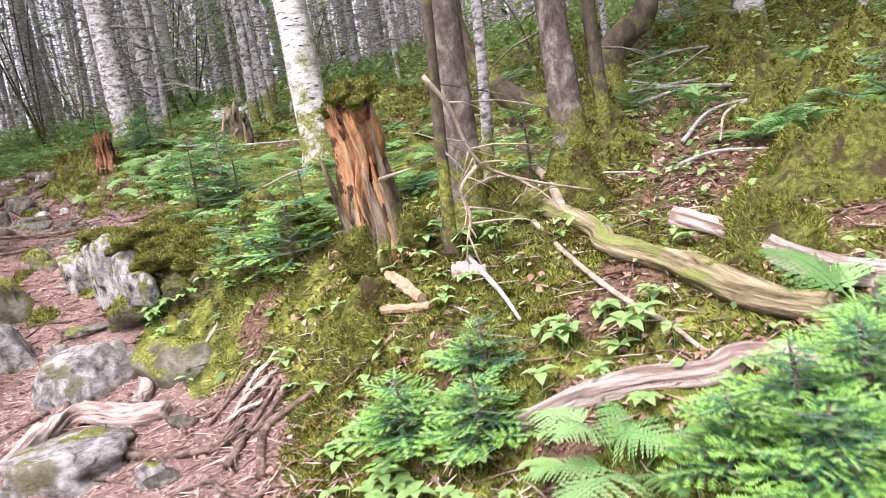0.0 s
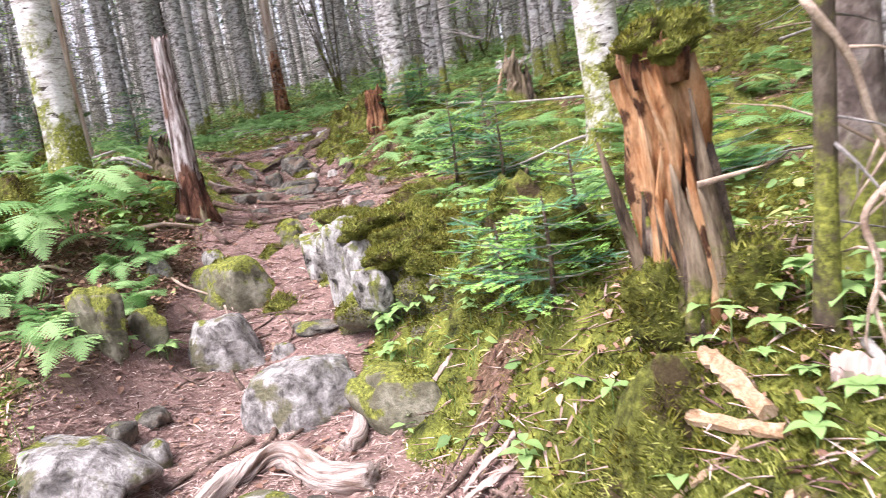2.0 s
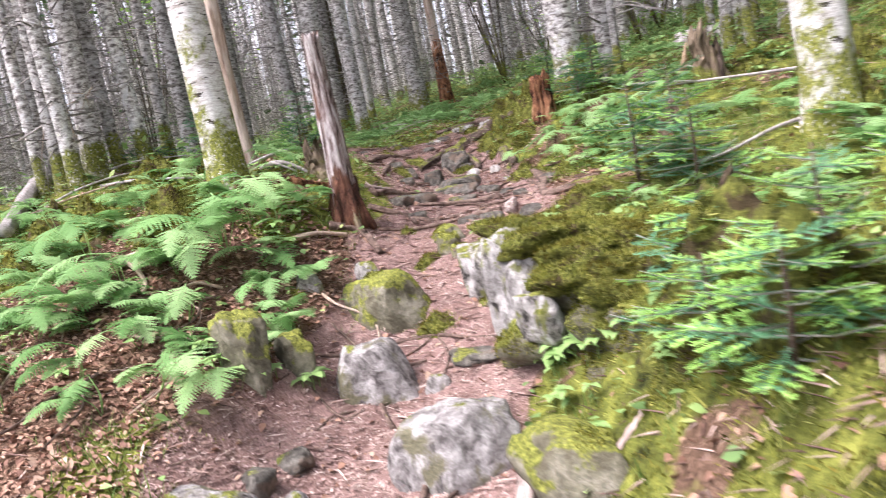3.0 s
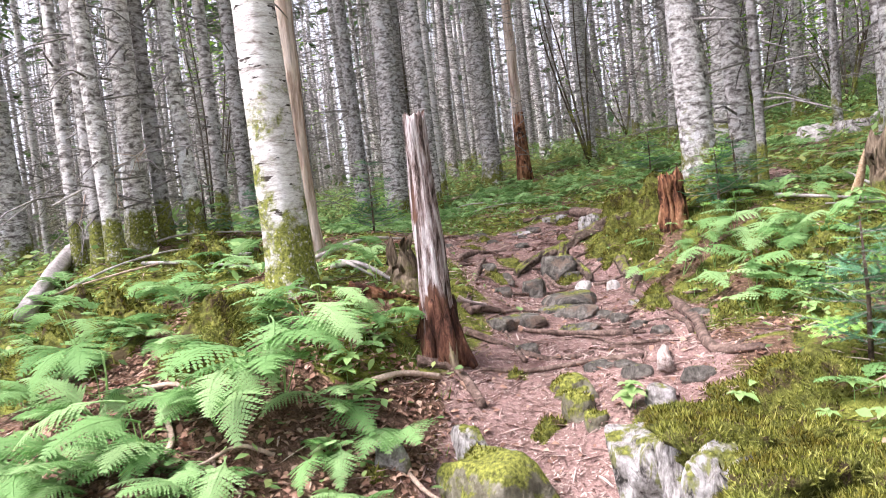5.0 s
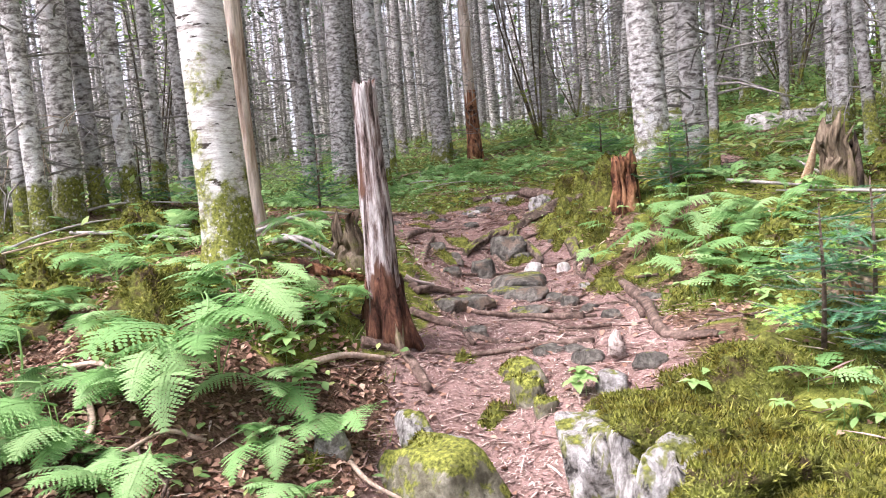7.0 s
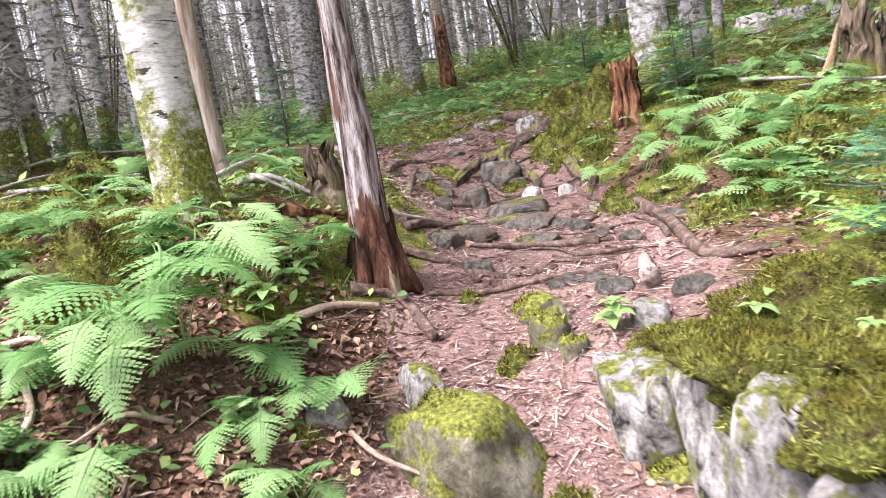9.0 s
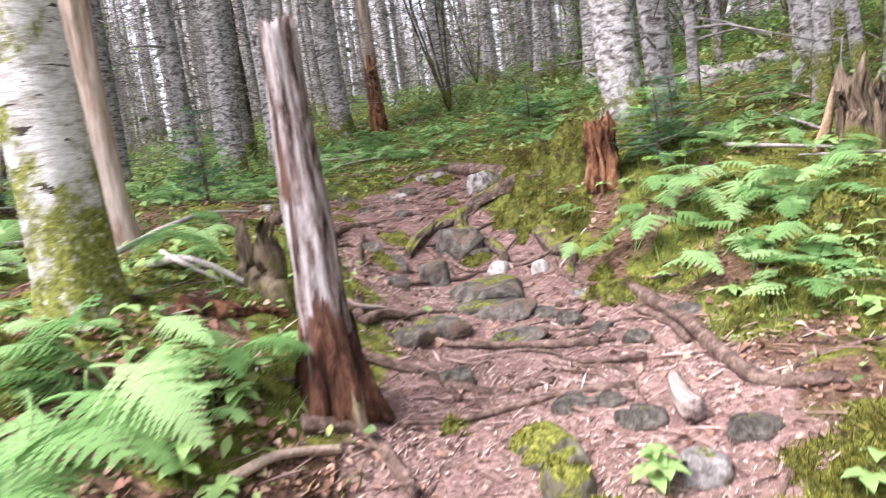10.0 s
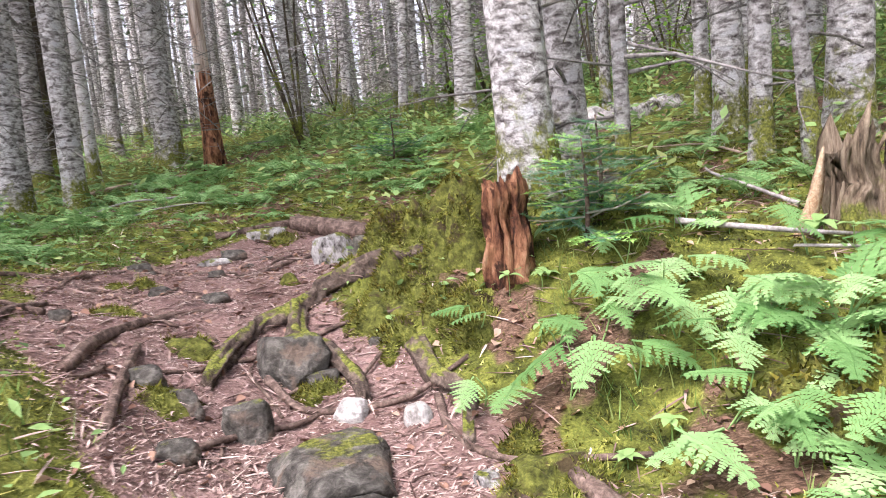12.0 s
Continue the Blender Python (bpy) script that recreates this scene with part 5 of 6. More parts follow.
def slab(label, a, b, w, thick, mat, seed, lift=0.02):
    """A split piece of wood: flat, fibrous, with torn ends."""
    r = random.Random(seed)
    pa, pb = on_ground(*a), on_ground(*b)
    along_way, n = (pb - pa), 16
    side = Vector((-along_way.y, along_way.x, 0)).normalized()
    verts, faces = [], []
    for i in range(n + 1):
        u = i / n
        c = pa + along_way * u - pa + Vector((0, 0, lift + 0.008 * math.sin(u * 5)))
        half = w / 2 * (0.35 + 0.65 * math.sin(math.pi * min(max(u, 0.12), 0.9)) ** 0.5) * r.uniform(0.62, 1.1)
        for s, h in ((-1, 0), (-0.4, 0.6), (0.3, 0.8), (1, 0.1)):
            verts.append(c + side * half * s + Vector((0, 0, thick * h + r.uniform(-0.006, 0.006))))
        for s in (0.8, -0.8):
            verts.append(c + side * half * s + Vector((0, 0, -thick * 0.5)))
    for i in range(n):
        for k in range(6):
            j = (k + 1) % 6
            faces.append((i * 6 + k, i * 6 + j, (i + 1) * 6 + j, (i + 1) * 6 + k))
    faces += [(5, 4, 3, 2, 1, 0), tuple(n * 6 + k for k in range(6))]
    thing("wood_chunk", label, "wood", pa, "split wood by the stump", mesh_of("wood_chunk", verts, faces, mat, False))


slab("pale split wood slab fallen from the rotten stump", (-0.47, 3.66), (-0.34, 3.52), 0.075, 0.025, PALE_WOOD, 1, 0.03)
slab("pale split wood slab lying on moss", (-0.65, 3.63), (-0.31, 3.48), 0.045, 0.02, PALE_WOOD, 2, 0.03)
slab("thin pale wood strip on moss", (-0.55, 3.45), (-0.40, 3.49), 0.03, 0.012, PALE_WOOD, 3, 0.02)
slab("grey broken wood chunk by the trees", (-0.22, 3.59), (-0.09, 3.58), 0.06, 0.04, LOG_WOOD, 4, 0.02)
slab("small pinkish wood sliver on the trail", (-1.55, 4.27), (-1.45, 4.41), 0.03, 0.012, LOG_WOOD, 5, 0.01)
for k, (ax, ay, bx, by) in enumerate([(-1.15, 3.73, -1.01, 3.82), (-1.17, 3.67, -0.99, 3.73), (-1.19, 3.62, -1.04, 3.64)]):
    slab("pale wood strip at the trail's edge", (ax, ay), (bx, by), 0.03, 0.012, LOG_WOOD, 6 + k, 0.02)


def hung_branch(label, pts, r0, r1, seed, twigs):
    base = Vector(pts[0])
    line = spline([Vector(p) - base for p in pts], 18)
    radii = taper(r0, r1, 18)
    ob = thing("dead_branch", label, "branch", base, WOODS)
    part("limb", mesh_of("limb", *tube(line, radii, 7, 0.15, 12, seed), TWIG_WOOD if base.x < -3 else STICK_WOOD), ob)
    r = random.Random(seed)
    for i in range(twigs):
        k = r.randrange(3, 18)
        p, q = twig(line[k], Vector((r.uniform(-1, 1), r.uniform(-0.6, 0.6), r.uniform(-1, 0.3))), r.uniform(0.12, 0.4), 0.005, r)
        part("twig", mesh_of("twig", *tube(p, q, 4), STICK_WOOD), ob)


hung_branch("bare pale dead branch arching across tree trunks", [(-0.22, 3.68, 1.72), (-0.14, 3.73, 1.59), (-0.10, 3.77, 1.45), (-0.03, 3.82, 1.34), (0.16, 3.91, 1.25), (0.41, 4.01, 1.17)], 0.010, 0.005, 5, 16)
hung_branch("bare forked dead branch hanging beside trunks", [(-0.07, 3.66, 1.36), (-0.14, 3.63, 1.28), (-0.12, 3.62, 1.18), (-0.14, 3.60, 1.09)], 0.009, 0.005, 6, 8)
hung_branch("dead branches lodged against the fir stand", [(-7.28, 5.54, 2.32), (-6.97, 5.79, 2.48), (-6.81, 5.92, 2.58), (-6.64, 6.07, 2.71)], 0.010, 0.005, 7, 12)
rnd = random.Random(63)
for k in range(34):
    x, y = (rnd.uniform(0.5, 4.2), rnd.uniform(4.6, 10.0)) if k % 2 else rnd.choice(((rnd.uniform(-7.5, -5.0), rnd.uniform(5.0, 8.0)), (rnd.uniform(-3.0, 0.0), rnd.uniform(6.2, 10.0)), (rnd.uniform(-9.5, -6.8), rnd.uniform(8.5, 12.0))))
    w, r0 = rnd.uniform(0, 6.283), rnd.uniform(0.007, 0.018)
    pts = [(x, y)]
    for q in range(3):
        w += rnd.uniform(-0.35, 0.35)
        pts.append((pts[-1][0] + 0.35 * math.cos(w), pts[-1][1] + 0.35 * math.sin(w)))
    along("dead_branch", "thin grey fallen branch on the mossy floor", "branch", WOODS, TWIG_WOOD if k % 3 else STICK_WOOD, r0, r0 * 0.4, pts, 400 + k, 3.5, 4, 0.12, 0.04, 4)

# ferns


def frond_mesh(name, length, pairs, lobes, seed, arch=0.5, width=0.36, start=0.22, full=0.5):
    """A fern frond along +x: stalk, pinnae on both sides, each cut into lobes."""
    r = random.Random(seed)
    verts, faces = [], []

    def at(u):
        x = length * (u - 0.18 * arch * u * u)
        return Vector((x, 0.015 * math.sin(u * 4 + seed), length * arch * (0.95 * u - 0.95 * u * u * 1.15)))

    stalk = [at(i / 10) for i in range(11)]
    v, f = tube(stalk, taper(0.0045, 0.001, 10), 4)
    verts += v
    faces += f
    for i in range(pairs):
        u = start + (1 - start) * i / pairs
        p = at(u)
        t = (at(min(u + 0.03, 1.0)) - at(u - 0.03)).normalized()
        shape = math.sin(math.pi * (0.16 + 0.84 * (1 - (u - start) / (1 - start))) ** 1.25) if u < start + 0.08 and start < 0.3 else (1 - (u - start) / (1.02 - start)) ** 0.85
        reach = length * width * max(0.04, min(1.0, shape)) * r.uniform(0.9, 1.05)
        for s in (-1, 1):
            side = (Vector((0, s, 0)) + t * 0.42 + Vector((0, 0, r.uniform(-0.16, 0.06)))).normalized()
            norm = t.cross(side).normalized()
            across = side.cross(norm).normalized()
            gap = length * (1 - start) / pairs
            droop = Vector((0, 0, -reach * 0.22))
            for k in range(lobes):
                a, b = k / lobes, (k + 0.95) / lobes
                size = gap * full * (1 - 0.86 * a ** 1.2)
                m0, m1 = p + side * reach * a + droop * a * a, p + side * reach * b + droop * b * b
                for z in (-1, 1):
                    tip = (m0 + m1) / 2 + across * z * size + side * reach * 0.5 / lobes
                    o = len(verts)
                    verts += [m0, m1, tip + side * reach * 0.22 / lobes, tip - side * reach * 0.60 / lobes]
                    faces.append((o, o + 1, o + 2, o + 3))
    return mesh_of(name, verts, faces, FERN_GREEN, False)


FRONDS = [frond_mesh("frond", 0.46, 19, 6, 1, 0.55), frond_mesh("frond", 0.42, 17, 6, 2, 0.75, 0.42), frond_mesh("frond", 0.40, 17, 6, 3, 0.4, 0.34)]
OAK_FRONDS = [frond_mesh("frond", 0.27, 9, 6, 11, 0.22, 0.46, 0.05, 0.50), frond_mesh("frond", 0.25, 8, 6, 12, 0.3, 0.50, 0.06, 0.50), frond_mesh("frond", 0.28, 9, 6, 13, 0.2, 0.42, 0.05, 0.50)]
FAR_FRONDS = [frond_mesh("frond", 0.42, 11, 3, 4, 0.55, 0.40), frond_mesh("frond", 0.40, 11, 3, 5, 0.7, 0.36)]


def fern(x, y, size, seed, fronds, meshes, tilt=0.0, aim=None, label="fresh green fern with arching feathery fronds", stand=0.0):
    """Fronds from one crown, or, with stand, blades held level on bare stalks of that height."""
    r = random.Random(seed)
    ob = thing("fern", label, "fern", on_ground(x, y, 0.01), "ferns")
    for k in range(fronds):
        w = (aim + r.uniform(-0.9, 0.9)) if aim is not None else (2 * math.pi * k / fronds + r.uniform(-0.4, 0.4))
        foot = Matrix.Identity(4)
        if stand:
            top = Vector((r.uniform(-0.1, 0.1), r.uniform(-0.08, 0.08), stand * r.uniform(0.6, 1.25)))
            foot = Matrix.Translation(top)
            part("stalk", mesh_of("stalk", *tube(spline([(0, 0, 0), top * 0.55 + Vector((0.015, 0.01, 0)), top], 6), taper(0.003, 0.002, 6), 5), HERB_GREEN), ob)
        m = foot @ Matrix.Rotation(w, 4, "Z") @ Matrix.Rotation(-r.uniform(0.15, 0.75) + tilt, 4, "Y") @ Matrix.Rotation(r.uniform(-0.3, 0.3), 4, "X") @ Matrix.Scale(size * r.uniform(0.75, 1.15), 4)
        part("frond", r.choice(meshes), ob, m=m)
    return ob


BANK_FERNS = [(-4.07, 5.01, 1.25, -1.0), (-4.06, 4.82, 1.00, -1.6), (-4.16, 5.31, 1.00, -2.3), (-3.99, 5.37, 0.70, -0.9), (-4.09, 5.66, 0.75, -0.5), (-4.67, 6.32, 0.90, -2.4), (-5.30, 4.81, 0.90, -1.2), (-4.58, 4.51, 0.90, -1.6), (-4.18, 4.25, 0.90, -1.6), (-4.11, 4.41, 0.80, -1.9), (-3.77, 4.46, 0.75, -1.7), (-3.68, 4.94, 0.55, -1.0), (-5.95, 6.16, 0.90, None), (-5.18, 5.06, 0.70, -1.5), (-4.53, 4.95, 0.60, -1.3), (-3.46, 4.34, 0.60, -1.5), (-4.16, 3.87, 0.80, -1.8), (-4.06, 4.48, 0.70, -1.6), (-3.30, 4.75, 0.55, -1.2), (-5.20, 4.54, 0.80, -1.5), (-4.11, 4.22, 0.70, -1.8), (-3.39, 4.84, 0.60, -1.0), (-5.10, 4.20, 0.80, -1.5)]
for i, (x, y, size, aim) in enumerate(BANK_FERNS):
    fern(x, y, size * 1.15, 200 + i, 5, FRONDS, tilt=0.05, aim=aim, label="large bright green fern drooping over the leafy bank")
TRAIL_FERNS = [(-3.70, 7.75), (-3.56, 7.46), (-3.36, 7.65), (-3.30, 7.43), (-3.20, 7.73), (-3.11, 7.45), (-3.00, 7.58), (-2.97, 7.86), (-3.16, 7.99), (-2.90, 7.21), (-2.97, 7.11), (-2.81, 7.51), (-2.76, 7.07), (-2.62, 7.11), (-2.62, 7.39), (-2.73, 7.63), (-2.58, 8.04), (-3.36, 7.84), (-3.08, 7.70), (-2.90, 7.66), (-3.23, 7.61), (-2.86, 7.36), (-2.55, 7.61), (-2.42, 7.94)]
for i, (x, y) in enumerate(TRAIL_FERNS):
    fern(x, y, 0.66 + 0.09 * (i % 4), 260 + i, 2, OAK_FRONDS, tilt=0.7, aim=-1.4 + 0.6 * (i % 3 - 1), label="low green fern with broad triangular fronds beside the trail", stand=0.15)
HANGING_FERNS = [
    (-3.98, 4.99, 1.05, 0.32, -0.80, 3, 0.80),
    (-3.99, 4.77, 0.85, 0.22, -0.90, 3, 0.70),
    (-4.05, 5.24, 0.80, 0.26, -2.20, 2, 0.60),
    (-4.01, 5.46, 0.62, 0.22, -1.00, 2, 0.70),
    (-4.52, 4.48, 0.95, 0.30, -1.00, 3, 0.70),
    (-5.20, 4.71, 0.90, 0.30, -1.00, 3, 0.60),
    (-4.00, 4.35, 0.80, 0.25, -1.50, 2, 0.70),
    (-4.32, 5.91, 0.70, 0.25, -2.40, 2, 0.60),
    (-3.29, 4.71, 0.55, 0.12, -0.90, 2, 0.80),
    (-3.61, 4.89, 0.50, 0.12, -1.00, 2, 0.70),
]
for i, (x, y, size, stand, aim, fronds, tilt) in enumerate(HANGING_FERNS):
    fern(x, y, size, 380 + i, fronds, FRONDS, tilt=tilt, aim=aim, label="bright green fern hanging its broad fronds over the bank", stand=stand)
for i, (x, y) in enumerate([(-3.91, 3.68), (-3.71, 3.90), (-3.66, 4.19), (-3.69, 4.47), (-4.32, 4.05), (-3.13, 4.17), (-3.43, 3.84), (-4.63, 3.88), (-3.31, 4.00), (-4.04, 4.69), (-4.43, 4.56)]):
    fern(x, y, 0.62 + 0.08 * (i % 3), 600 + i, 3, FRONDS, tilt=0.55, aim=-1.0 + 0.4 * (i % 3 - 1), label="feathery fern with fronds lying over dead leaves", stand=0.16)
bank = random.Random(12)
spots = 0
while spots < 34:
    x, y = (bank.uniform(-5.6, -3.4), bank.uniform(3.5, 5.3)) if spots % 3 else (bank.uniform(-7.2, -4.9), bank.uniform(4.9, 7.4))
    if float(trail_mask(x, y)) < 0.1 and math.hypot(x + 4.57, y - 5.56) > 0.45:
        fern(x, y, bank.uniform(0.5, 0.85), 330 + spots, 4, FRONDS, tilt=bank.uniform(0.05, 0.4), aim=bank.uniform(-2.4, -0.6), label="green fern rooted among dead leaves on the bank")
        spots += 1
SLOPE_FERNS = [(0.16, 2.70), (0.21, 2.57), (0.93, 2.85), (1.52, 5.06), (1.73, 4.91), (2.07, 5.24), (-0.63, 5.92), (-1.97, 7.36)]
for i, (x, y) in enumerate(SLOPE_FERNS):
    fern(x, y, 0.85, 300 + i, 5, FRONDS, tilt=0.1, label="green fern on the mossy slope")
rnd = random.Random(31)
done, far_fronds = 0, []
while done < 300:
    x, y = rnd.uniform(-13, 3), rnd.uniform(4.2, 16.5)
    d, _ = trail_at(np.array(x / SIZE), np.array(y / SIZE))
    keep = bump(x, y, -6.07, 10.30, 1, 1.8, 1.0) + bump(x, y, -2.45, 7.09, 0.9, 1.2, 1.0) + bump(x, y, -5.08, 11.55, 1, 1.5, 1.5) + bump(x, y, -7.04, 8.74, 1, 1.6, 1.4) + bump(x, y, -1.36, 6.30, 0.9, 0.9, 0.7) + bump(x, y, -6.14, 5.17, 0.9, 1.3, 0.8) + bump(x, y, -7.60, 11.66, 0.8, 2.5, 1.5) + bump(x, y, -2.73, 9.00, 0.7, 0.9) + bump(x, y, 1.19, 7.13, 0.25, 2.0, 2.0) + 0.08
    if d < 0.95 or rnd.random() > keep:
        continue
    size, lay = rnd.uniform(0.5, 0.9), rnd.uniform(-0.1, 0.2)
    if y < 8.4 and x > -6.0:
        fern(x, y, size, 400 + done, 5, FAR_FRONDS, tilt=lay, label="green fern among the ground plants")
    else:
        for k in range(5):
            m = place(x, y, 1.2566 * k + rnd.uniform(-0.4, 0.4), 0.01) @ Matrix.Rotation(lay - rnd.uniform(0.15, 0.75), 4, "Y") @ Matrix.Rotation(rnd.uniform(-0.3, 0.3), 4, "X") @ Matrix.Scale(size * rnd.uniform(0.75, 1.15), 4)
            far_fronds.append((rnd.choice((0, 1)), m))
    done += 1
frond_verts = [np.array([v.co[:] for v in me.vertices]) for me in FAR_FRONDS]
frond_faces = [[tuple(p.vertices) for p in me.polygons] for me in FAR_FRONDS]
verts, faces = [], []
for which, m in far_fronds:
    o, t = len(verts), np.array(m)
    verts += [tuple(v) for v in frond_verts[which] @ t[:3, :3].T + t[:3, 3]]
    faces += [tuple(q + o for q in f) for f in frond_faces[which]]
thing("fern_cover", "green ferns covering the floor under the stand", "fern", (0, 0, 0), kind="stuff", me=mesh_of("fern_cover", verts, faces, FERN_COVER, False))

# young firs


def needle_spray(name, length, seed, new_tip, needle=0.018, step_size=0.0065):
    """A flat fir twig along +x with side twigs, needles on both sides."""
    r = random.Random(seed)
    verts, faces, index = [], [], []
    v, f = tube([Vector((0, 0, 0)), Vector((length * 0.5, 0, -0.01)), Vector((length, 0, 0.005))], [0.0035, 0.0025, 0.001], 4)
    verts += v
    faces += f
    index += [2] * len(f)
    twigs = [(Vector((0, 0, 0)), Vector((1, 0, 0)), length)]
    for i in range(4):
        u = 0.25 + 0.17 * i
        for s in (-1, 1):
            twigs.append((Vector((length * u, 0, -0.006)), Vector((0.62, 0.78 * s, r.uniform(-0.1, 0.1))).normalized(), length * (0.55 - 0.38 * u) * r.uniform(0.8, 1.2)))
    for base, way, long in twigs:
        side = Vector((-way.y, way.x, 0)).normalized()
        n = max(4, int(long / step_size))
        for i in range(n):
            u = i / n
            p = base + way * long * u
            tip = new_tip and u > 0.4
            for s in (-1, 1):
                big = needle * (1.0 if u < 0.85 else 0.7) * r.uniform(0.8, 1.15)
                d = (side * s + way * 0.7 + Vector((0, 0, r.uniform(-0.15, 0.45)))).normalized()
                o = len(verts)
                w = way * 0.0036
                verts += [p - w, p + w, p + d * big]
                faces.append((o, o + 1, o + 2))
                index.append(1 if tip else 0)
    return mesh_of(name, verts, faces, [NEEDLE_DARK, NEEDLE_NEW, TWIG_WOOD], False, index)


SPRAYS_NEW = [needle_spray("bough", 0.26, 1, True), needle_spray("bough", 0.22, 2, True)]
SPRAYS_OLD = [needle_spray("bough", 0.26, 3, False), needle_spray("bough", 0.24, 4, True)]


def young_fir(x, y, height, seed, meshes, label, boughs=26, wide=1.0):
    r = random.Random(seed)
    ob = thing("young_fir", label, "sapling", on_ground(x, y, 0.02), "young firs")
    part("stem", mesh_of("stem", *tube([Vector((0, 0, 0)), Vector((0.01, 0, height * 0.5)), Vector((0, 0.01, height))], [0.012, 0.008, 0.003], 6), ROOT_WOOD), ob)
    for k in range(boughs):
        u = 0.12 + 0.85 * (k + r.random()) / boughs
        size = wide * (1.5 - 1.0 * u) * r.uniform(0.75, 1.15)
        m = Matrix.Translation((0, 0, height * u)) @ Matrix.Rotation(k * 2.4 + r.uniform(-0.3, 0.3), 4, "Z") @ Matrix.Rotation(r.uniform(-0.35, 0.12), 4, "Y") @ Matrix.Rotation(r.uniform(-0.4, 0.4), 4, "X") @ Matrix.Scale(size, 4)
        part("bough", r.choice(meshes), ob, m=m)


FRESH = "young fir with bright lime new growth"
young_fir(-0.43, 3.10, 0.26, 1, SPRAYS_NEW, FRESH, 44, 0.75)
young_fir(-0.18, 2.96, 0.24, 2, SPRAYS_NEW, FRESH, 36, 0.70)
young_fir(-0.18, 3.19, 0.14, 3, SPRAYS_NEW, FRESH, 16, 0.45)
young_fir(0.39, 2.39, 0.22, 4, SPRAYS_NEW, FRESH, 40, 0.66)
young_fir(0.52, 2.35, 0.26, 5, SPRAYS_NEW, FRESH, 46, 0.72)
young_fir(0.67, 2.36, 0.26, 6, SPRAYS_NEW, FRESH, 46, 0.72)
young_fir(0.52, 2.19, 0.20, 7, SPRAYS_NEW, FRESH, 40, 0.80)
young_fir(0.83, 2.61, 0.20, 8, SPRAYS_NEW, FRESH, 30, 0.70)
for k, (x, y, h, wide) in enumerate([(-0.95, 4.14, 0.36, 0.95), (-1.30, 4.70, 0.36, 1.0), (-0.90, 4.32, 0.42, 1.0), (-2.07, 6.13, 0.55, 1.0), (-1.94, 6.37, 0.6, 1.1), (-1.73, 6.00, 0.5, 1.0), (-6.58, 6.98, 0.6, 1.1), (-7.74, 9.28, 0.9, 1.4), (-6.93, 6.58, 0.5, 1.0), (-1.20, 4.37, 0.3, 0.9), (-3.30, 8.12, 0.4, 1.0), (-3.27, 8.38, 0.4, 1.0), (-0.14, 3.15, 0.22, 0.6), (-0.65, 5.63, 0.6, 1.2), (-5.23, 11.31, 0.5, 1.2), (-6.07, 7.64, 0.4, 1.0), (0.22, 4.95, 0.5, 1.0), (1.88, 4.47, 0.5, 1.1)]):
    young_fir(x, y, h, 20 + k, [SPRAYS_OLD[1], SPRAYS_OLD[0], SPRAYS_NEW[1]] if y < 5 else SPRAYS_OLD, "small green young fir on moss", 24, wide)

# leafy herbs


def leaf_mesh(name, long, wide, mat):
    verts, faces = [], []
    for i in range(7):
        u = i / 6
        w = wide / 2 * math.sin(math.pi * u ** 0.8) * (1 - 0.15 * u)
        z = 0.12 * long * math.sin(math.pi * u)
        verts += [Vector((long * u, -w, z + w * 0.3)), Vector((long * u, 0, z)), Vector((long * u, w, z + w * 0.3))]
    for i in range(6):
        o = i * 3
        faces += [(o, o + 1, o + 4, o + 3), (o + 1, o + 2, o + 5, o + 4)]
    return mesh_of(name, verts, faces, mat)


HERB_LEAF = leaf_mesh("leaf", 0.055, 0.034, HERB_GREEN)


def herb(x, y, seed, size=1.0, leaves=6, height=0.07):
    r = random.Random(seed)
    ob = thing("herb", "low herb with a whorl of oval green leaves", "plant", on_ground(x, y), "leafy herbs")
    part("stem", mesh_of("stem", *tube([Vector((0, 0, -0.01)), Vector((0.003, 0, height * 0.6)), Vector((0, 0, height))], [0.002, 0.002, 0.001], 4), HERB_GREEN), ob)
    for k in range(leaves):
        m = Matrix.Translation((0, 0, height)) @ Matrix.Rotation(6.283 * k / leaves + r.uniform(-0.2, 0.2), 4, "Z") @ Matrix.Rotation(r.uniform(-0.15, 0.35), 4, "Y") @ Matrix.Scale(size * r.uniform(0.8, 1.25), 4)
        part("leaf", HERB_LEAF, ob, m=m)


HERBS = [(-3.14, 4.37), (-1.90, 4.85), (-1.75, 4.75), (-1.63, 4.78), (-2.01, 4.91), (-2.43, 5.86), (-3.28, 4.32), (-3.02, 4.55), (-3.99, 5.53), (-2.30, 5.31), (-2.90, 5.81), (-3.84, 5.26), (-1.56, 4.72), (-1.82, 4.81), (-0.13, 3.83), (0.30, 3.01), (0.14, 3.11), (-0.04, 3.75), (-2.52, 7.45), (-2.47, 8.27), (-3.20, 4.23), (-1.96, 4.84), (-1.51, 4.67), (-0.25, 3.84), (-3.73, 5.20), (-1.40, 4.46)]
r = random.Random(77)
for i, (x, y) in enumerate(HERBS):
    for k in range(3):
        herb(x + r.uniform(-0.06, 0.06), y + r.uniform(-0.06, 0.06), 500 + i * 3 + k, r.uniform(0.8, 1.4), r.choice((4, 5, 6)), r.uniform(0.04, 0.10))
